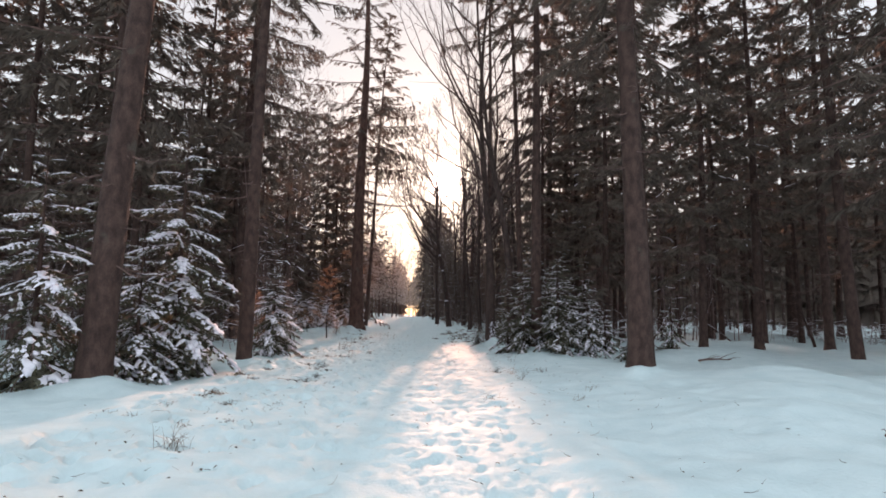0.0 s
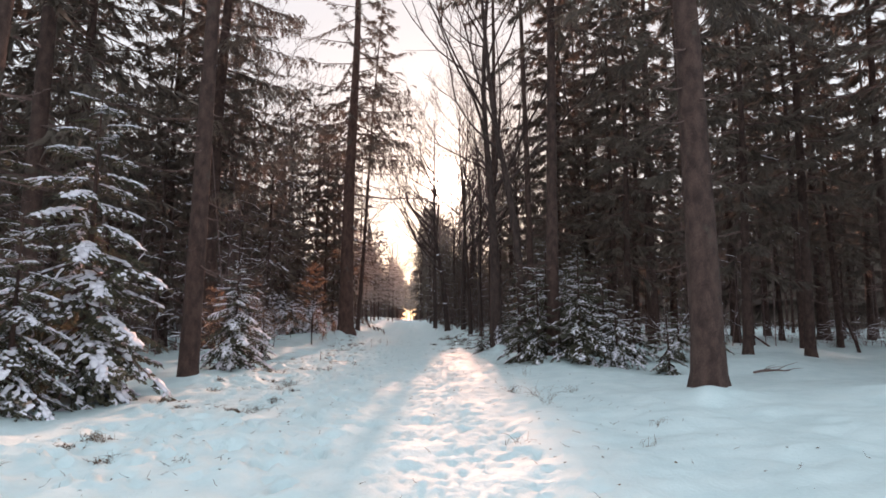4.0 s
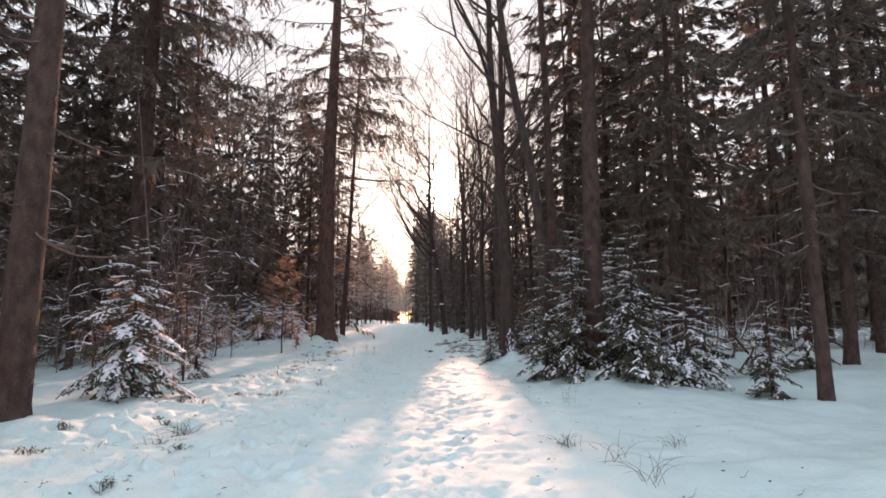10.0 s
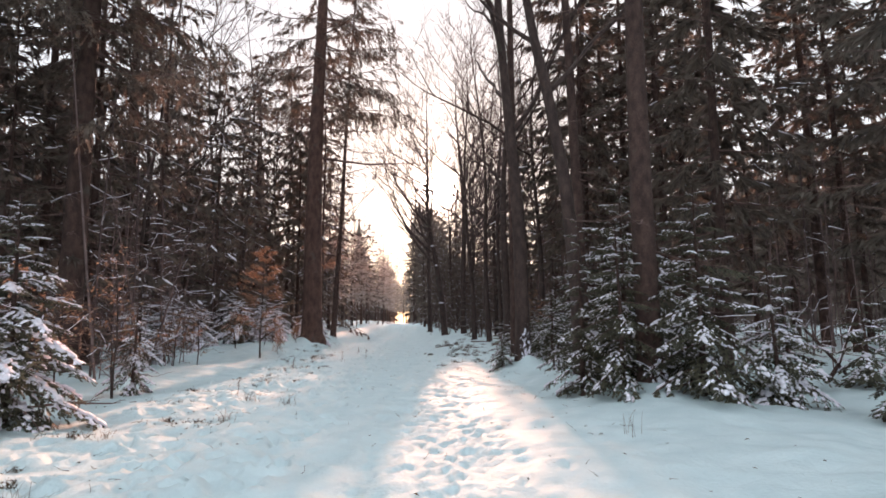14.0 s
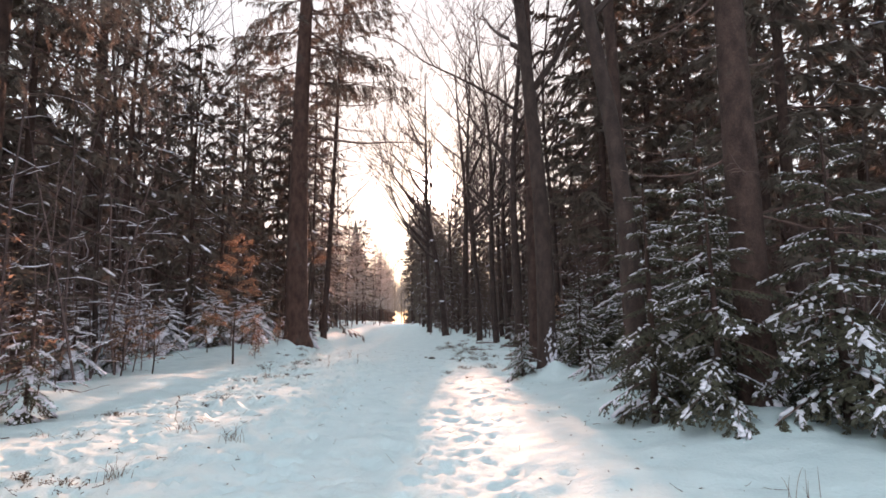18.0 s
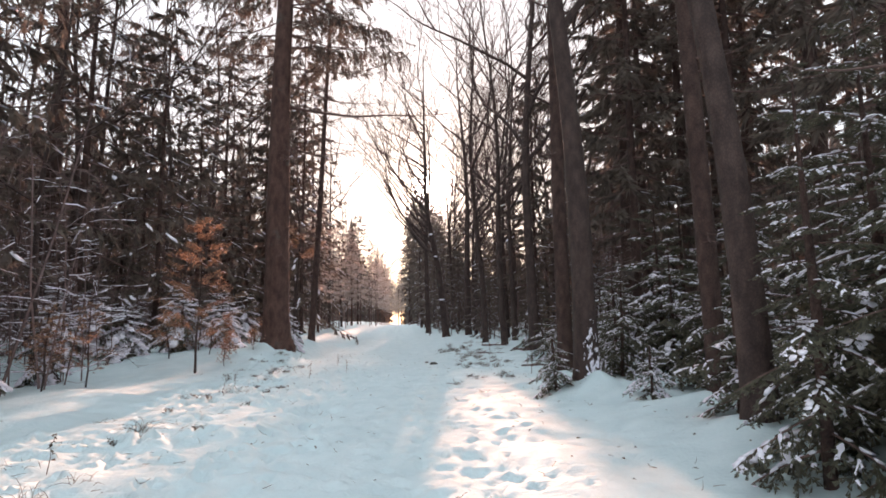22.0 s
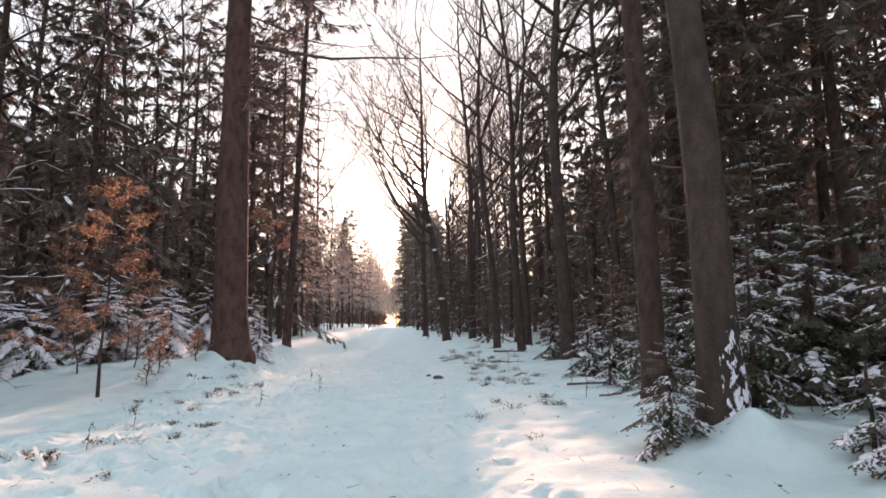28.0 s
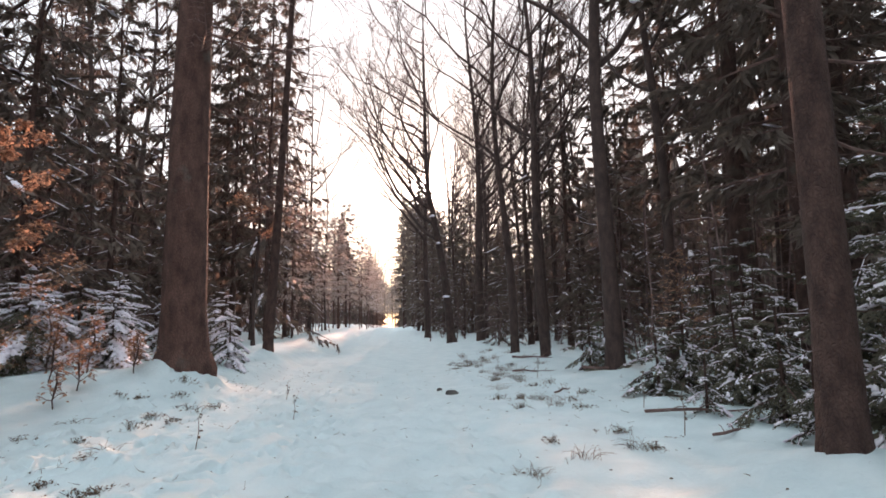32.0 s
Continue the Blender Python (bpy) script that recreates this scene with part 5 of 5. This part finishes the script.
for z, th, l, n in ((3.6, -0.15, 1.7, 420), (4.3, -2.2, 1.0, 380), (4.0, -1.7, 0.9, 300), (4.7, 2.6, 0.9, 260), (3.4, -0.5, 1.1, 160)):
    bg, lg = Geo(), Geo()
    pts = [Vector((math.cos(th) * l * v, math.sin(th) * l * v, z + l * (0.55 * v - 0.25 * v * v) + rl.uniform(-0.03, 0.03))) for v in (0, 0.3, 0.6, 1)]
    bg.tube(pts, [0.022, 0.016, 0.010, 0.003], 5, False)
    for k in range(8):
        v = rl.uniform(0.25, 1.0)
        i = min(2, int(v * 3))
        q = pts[i].lerp(pts[i + 1], v * 3 - i)
        e = q + Vector((rl.gauss(0, 0.28), rl.gauss(0, 0.28), rl.uniform(-0.15, 0.3)))
        bg.tube([q, e], [0.006, 0.002], 3, False)
        for _ in range(n // 8):
            leaf(lg, q.lerp(e, rl.uniform(0.1, 1)) + Vector((rl.gauss(0, 0.07), rl.gauss(0, 0.07), rl.gauss(0, 0.05))), rl, 0.08)
    bough = part("leafy_bough", bg, M_BARK_GREY, big_beech)
    part("leaves", lg, M_LEAF, bough, "dry orange leaves", kind="stuff")


# ---- small growth and litter ----
def grass_tuft(x, y, seed, blades=26, height=0.34, flat=0.6):
    r = random.Random(seed)
    g = Geo()
    for k in range(blades):
        a = r.uniform(0, 6.28)
        out = r.uniform(0.1, 1) * flat
        l = height * r.uniform(0.5, 1.2)
        b = Vector((r.gauss(0, 0.06), r.gauss(0, 0.06), -0.02))
        m = b + Vector((math.cos(a) * out * 0.4, math.sin(a) * out * 0.4, 0.8)) * l * 0.6
        e = m + Vector((math.cos(a) * out * 1.2, math.sin(a) * out * 1.2, 0.35 - out * 0.7)) * l * 0.6
        curve = [b * (1 - u) ** 2 + m * (2 * u * (1 - u)) + e * u * u for u in (0, 0.3, 0.55, 0.8, 1)]
        g.tube(curve, [0.0024, 0.0021, 0.0017, 0.0012, 0.0006], 3, False)
    tuft = part("grass_tuft", g, M_GRASS)
    tagged(tuft, "tuft of dry brown grass poking through the snow", "grass", "grass tufts", "stuff")
    tuft.matrix_basis = place(x, y)
    return tuft


NEAR_TUFTS = [(-2.3, 5.2, 30, 0.36, 0.9), (-3.1, 8.4, 16, 0.2, 0.9), (1.54, 12.7, 30, 0.26, 0.9), (1.86, 11.4, 12, 0.5, 0.9),
    (1.75, 11.9, 9, 0.4, 1.3), (0.95, 8.75, 10, 0.3, 1.1), (-2.36, 13.3, 34, 0.3, 1.1), (-2.2, 10.7, 26, 0.26, 1.2),
    (-2.45, 12.9, 22, 0.24, 1.2), (2.5, 12.4, 18, 0.26, 0.8), (2.3, 15.4, 7, 0.42, 0.4), (-2.2, 16.7, 26, 0.28, 0.5),
    (-1.7, 18.0, 22, 0.26, 0.9), (-2.4, 18.6, 22, 0.26, 0.9), (0.85, 25.7, 30, 0.2, 1.2), (1.3, 25.9, 26, 0.2, 1.2),
    (1.86, 26.2, 30, 0.24, 1.2)]
TRACK_TUFTS = [(1.8, 29.2, 30, 0.24, 1.2), (2.1, 34.5, 36, 0.3, 1.0), (1.2, 24.1, 12, 0.2, 1.2), (-2.75, 26.6, 24, 0.26, 1.0),
    (-2.7, 24.4, 24, 0.22, 1.2), (1.5, 31.0, 24, 0.24, 1.2), (-2.8, 21.0, 30, 0.34, 1.3), (-3.0, 15.6, 18, 0.2, 1.2),
    (1.7, 33.0, 24, 0.24, 1.0), (-2.9, 29.0, 16, 0.24, 1.0), (2.6, 9.2, 10, 0.24, 0.8), (2.2, 8.4, 8, 0.26, 0.7)]
for k, (x, y, n, h, f) in enumerate(NEAR_TUFTS + TRACK_TUFTS):
    grass_tuft(x, y, 500 + k, n, h, f)


heath = random.Random(55)
for k in range(34):
    y = heath.uniform(28.0, 41.0)
    grass_tuft(float(track_x(y)) + heath.uniform(1.7, 3.6), y, 560 + k, 34, heath.uniform(0.14, 0.28), 1.1)
for k in range(22):
    y = heath.uniform(6.0, 30.0)
    grass_tuft(float(track_x(y)) - heath.uniform(2.0, 3.6), y, 610 + k, 12, heath.uniform(0.10, 0.2), 1.3)


def dry_weed(x, y, h, seed):
    """A dead flower stalk with shrivelled leaves."""
    r = random.Random(seed)
    g, lf = Geo(), Geo()
    pts = [Vector((0, 0, -0.03)), Vector((0.02, 0.01, h * 0.4)), Vector((0.01, 0.03, h * 0.75)), Vector((0.05, 0.02, h))]
    g.tube(pts, [0.005, 0.004, 0.003, 0.002], 4, True)
    for k in range(10):
        u = r.uniform(0.3, 1)
        leaf(lf, Vector((0.02, 0.02, h * u)), r, 0.05)
    weed = tagged(new("dry_weed"), "dead brown weed stalk standing in the snow", "weed", "dry weeds")
    weed.matrix_basis = place(x, y)
    part("stalk", g, M_GRASS, weed)
    part("leaves", lf, M_LITTER, weed, kind="stuff")


for k, (x, y, h) in enumerate(((-2.05, 26.8, 0.36), (-1.5, 28.6, 0.3), (-3.2, 25.6, 0.3), (-2.9, 24.0, 0.26), (-1.9, 30.2, 0.28),
                               (-2.9, 19.6, 0.3), (1.9, 33.8, 0.4), (2.4, 32.2, 0.4), (2.7, 28.0, 0.45), (2.5, 26.6, 0.5))):
    dry_weed(x, y, h, 700 + k)


def fallen_branch(x, y, turn, length, thick, seed):
    r = random.Random(seed)
    br = tagged(new("fallen_branch"), "fallen dark branch half sunk in the snow", "branch", "fallen branches")
    br.matrix_basis = place(x, y, turn)
    g = Geo()
    pts = [Vector((length * (u - 0.5), r.uniform(-0.04, 0.04) * length, thick * 0.5 + r.uniform(0, 0.04))) for u in (0, 0.25, 0.5, 0.75, 1)]
    g.tube(pts, [thick * 0.5, thick * 0.48, thick * 0.4, thick * 0.3, thick * 0.12], 6, True, 0.12, r)
    part("stick", g, M_TWIG, br)
    for k in range(4):
        q = pts[1 + k % 3]
        e = q + Vector((r.uniform(0.1, 0.35), r.choice((-1, 1)) * r.uniform(0.15, 0.35), r.uniform(0, 0.22))) * length * 0.6
        t = Geo()
        t.tube([q, q.lerp(e, 0.5) + Vector((0, 0, 0.02)), e], [thick * 0.18, thick * 0.12, 0.002], 4, True)
        part("twig", t, M_TWIG, br)


for k, (x, y, a, l, th) in enumerate(((3.4, 31.2, 0.1, 0.9, 0.06), (3.0, 27.3, -0.2, 1.1, 0.04), (3.1, 35.8, -0.7, 1.1, 0.06), (2.9, 26.4, 0.5, 0.8, 0.03), (-4.4, 17.9, 0.1, 1.2, 0.035),
                                      (-4.9, 18.2, 0.5, 1.3, 0.03), (2.3, 30.0, 0.9, 0.6, 0.03), (2.6, 33.4, -0.4, 0.9, 0.04), (4.2, 5.1, 0.7, 0.7, 0.03), (8.2, 16.0, 0.4, 1.6, 0.06))):
    fallen_branch(x, y, a, l, th, 800 + k)


def leaning_stem(x, y, turn, length, rise, thick, seed):
    """A dead stem that leans in the wood with a line of snow along its back."""
    r = random.Random(seed)
    ob = tagged(new("leaning_stem"), "dead leaning stem lined with snow in the wood", "dead stem", "leaning dead stems")
    ob.matrix_basis = place(x, y, turn)
    pts = [Vector((length * u * math.cos(rise), r.uniform(-0.04, 0.04) * length, -0.1 + length * u * math.sin(rise) + 0.05 * length * math.sin(2.6 * u))) for u in (0, 0.2, 0.4, 0.6, 0.8, 1)]
    g = Geo()
    g.tube(pts, [thick * (1 - 0.7 * k / 5) for k in range(6)], 6, True, 0.12, r)
    part("stem", g, M_BARK, ob)
    g = Geo()
    top = [p + Vector((0, 0, thick * 0.75 * (1 - 0.7 * k / 5))) for k, p in enumerate(pts)]
    g.tube(top[1:], [thick * 0.45 * (1 - 0.17 * k) for k in range(5)], 6, True, 0.25, r)
    part("snow_line", g, M_SNOW_TREE, ob, "line of snow", True)
    for k in range(5):
        q = pts[2 + k % 4]
        t = Geo()
        a = r.uniform(0, 6.28)
        e = q + Vector((math.cos(a) * 0.3, math.sin(a) * 0.3, r.uniform(0.05, 0.4))) * length * 0.4
        t.tube([q, q.lerp(e, 0.5) + Vector((0.03, 0.02, 0)), e], [thick * 0.35, thick * 0.22, 0.003], 4, False)
        part("twig", t, M_TWIG, ob)


for k, (x, y, turn, l, rise, th) in enumerate(((17.4, 25.2, 2.9, 2.4, 1.25, 0.07), (6.5, 18.4, 0.3, 2.2, 0.85, 0.035), (7.3, 18.9, 2.4, 1.8, 0.9, 0.03), (9.5, 24.0, 0.6, 2.6, 0.7, 0.04),
                                               (12.5, 23.0, 2.6, 2.0, 0.6, 0.04), (4.9, 23.6, 0.2, 2.4, 0.8, 0.035), (4.6, 27.4, 0.5, 2.8, 0.9, 0.035))):
    leaning_stem(x, y, turn, l, rise, th, 860 + k)


def rock(x, y, size, seed, name="stone", label="small dark stone lying on the trodden snow"):
    r = random.Random(seed)
    g = Geo()
    g.blob((0, 0, size * 0.25), size, size * 0.7, size * 0.55, r.uniform(0, 3), r, 9, 5, 0.18)
    ob = part(name, g, M_STONE)
    tagged(ob, label, "stone")
    ob.matrix_basis = place(x, y)


rock(0.68, 31.1, 0.11, 900)
rock(0.5, 31.6, 0.07, 901)

# snow plastered on the trunk feet beside the track
for x, y, girth, h, lean, mid in ((2.66, 23.35, 0.385, 1.0, -0.024, -1.2), (3.42, 17.65, 0.36, 0.5, 0.0, -1.3)):
    g = Geo()
    na, nz = 34, 54

    def skin(i, j):
        a, z = mid + 1.7 * (i / na - 0.5), h * j / nz
        lump = float(vnoise(np.array(i / 3.1 + x), np.array(j / 3.7 + y)))
        rr = 0.5 * girth * (1 + 0.30 * math.exp(-z / 0.25)) + 0.020 + 0.014 * lump
        a += 0.045 * math.sin(12.9 * i + 7.3 * j)
        z += 0.016 * math.sin(9.1 * i + 15.7 * j)
        return Vector((math.cos(a) * rr + lean * z, math.sin(a) * rr, z))

    for i in range(na):
        for j in range(nz):
            edge = abs(2 * i / na - 1) ** 2 + (j / nz) ** 1.5
            w = float(vnoise(np.array(i / 2.6 + 11), np.array(j / 3.2 + 3))) + 0.7 * float(vnoise(np.array(i / 1.7 + 31), np.array(j / 2.0 + 9)))
            if w > -0.30 + 1.0 * edge:
                if w > -0.05 + 1.0 * edge or (i + j) % 2:
                    g.face(skin(i, j), skin(i + 1, j), skin(i + 1, j + 1))
                if w > -0.05 + 1.0 * edge or (i + j) % 3:
                    g.face(skin(i, j), skin(i + 1, j + 1), skin(i, j + 1))
    ob = part("trunk_snow", g, M_SNOW_TREE, None, smooth=True)
    tagged(ob, "patches of snow plastered on a tree foot", "snow", kind="stuff")
    ob.matrix_basis = place(x, y, sink=0.13)


def heather_clump(x, y, seed, wide_, tall):
    """A low dark clump of bilberry stems and dead leaves that breaks the snow."""
    r = random.Random(seed)
    g = Geo()
    for k in range(int(46 * wide_ / 0.2)):
        a, d = r.uniform(0, 6.28), wide_ * abs(r.gauss(0, 0.55))
        p = Vector((math.cos(a) * d * 1.5, math.sin(a) * d, -0.02))
        t = tall * r.uniform(0.4, 1.2) * math.exp(-(d / wide_) ** 2)
        e = p + Vector((r.gauss(0, 0.04), r.gauss(0, 0.04), 0.02 + t))
        g.tube([p, p.lerp(e, 0.6) + Vector((r.gauss(0, 0.01), r.gauss(0, 0.01), 0)), e], [0.0026, 0.002, 0.001], 3, False)
        for _ in range(2):
            leaf(g, p.lerp(e, r.uniform(0.5, 1)), r, 0.03)
    ob = part("heather_clump", g, M_LITTER)
    tagged(ob, "low dark clump of dead heather breaking the snow", "heather", "heather clumps", "stuff")
    ob.matrix_basis = place(x, y, r.uniform(0, 6))


hc = random.Random(66)
for k in range(64):
    y = hc.uniform(6, 31) if k < 44 else hc.uniform(24, 38)
    side = -hc.uniform(1.9, 3.5) if k < 44 else hc.uniform(1.5, 3.0)
    heather_clump(float(track_x(y)) + side, y, 1000 + k, hc.uniform(0.06, 0.18), hc.uniform(0.04, 0.10))

# leaf and twig litter scattered over the verges
r = random.Random(42)
g = Geo()
for k in range(1300):
    y = r.uniform(3.5, 36)
    side = r.choice((-1, -1, 1))
    x = float(track_x(y)) + side * abs(r.gauss(2.3, 0.7)) if r.random() < 0.85 else r.uniform(-1.6, 1.6)
    z = on_land(x, y)
    p = Vector((x, y, z + 0.004))
    if r.random() < 0.55:
        leaf(g, p, r, 0.045)
    else:
        a = r.uniform(0, 6.28)
        l = r.uniform(0.03, 0.11)
        g.tube([p, p + Vector((math.cos(a) * l * 0.5, math.sin(a) * l * 0.5, 0.01)), p + Vector((math.cos(a + 0.3) * l, math.sin(a + 0.3) * l, r.uniform(0, 0.06)))], [0.003, 0.002, 0.001], 3, False)
tagged(part("litter", g, M_LITTER), "scattered brown leaves and twig ends on the snow", "leaf litter", kind="stuff")
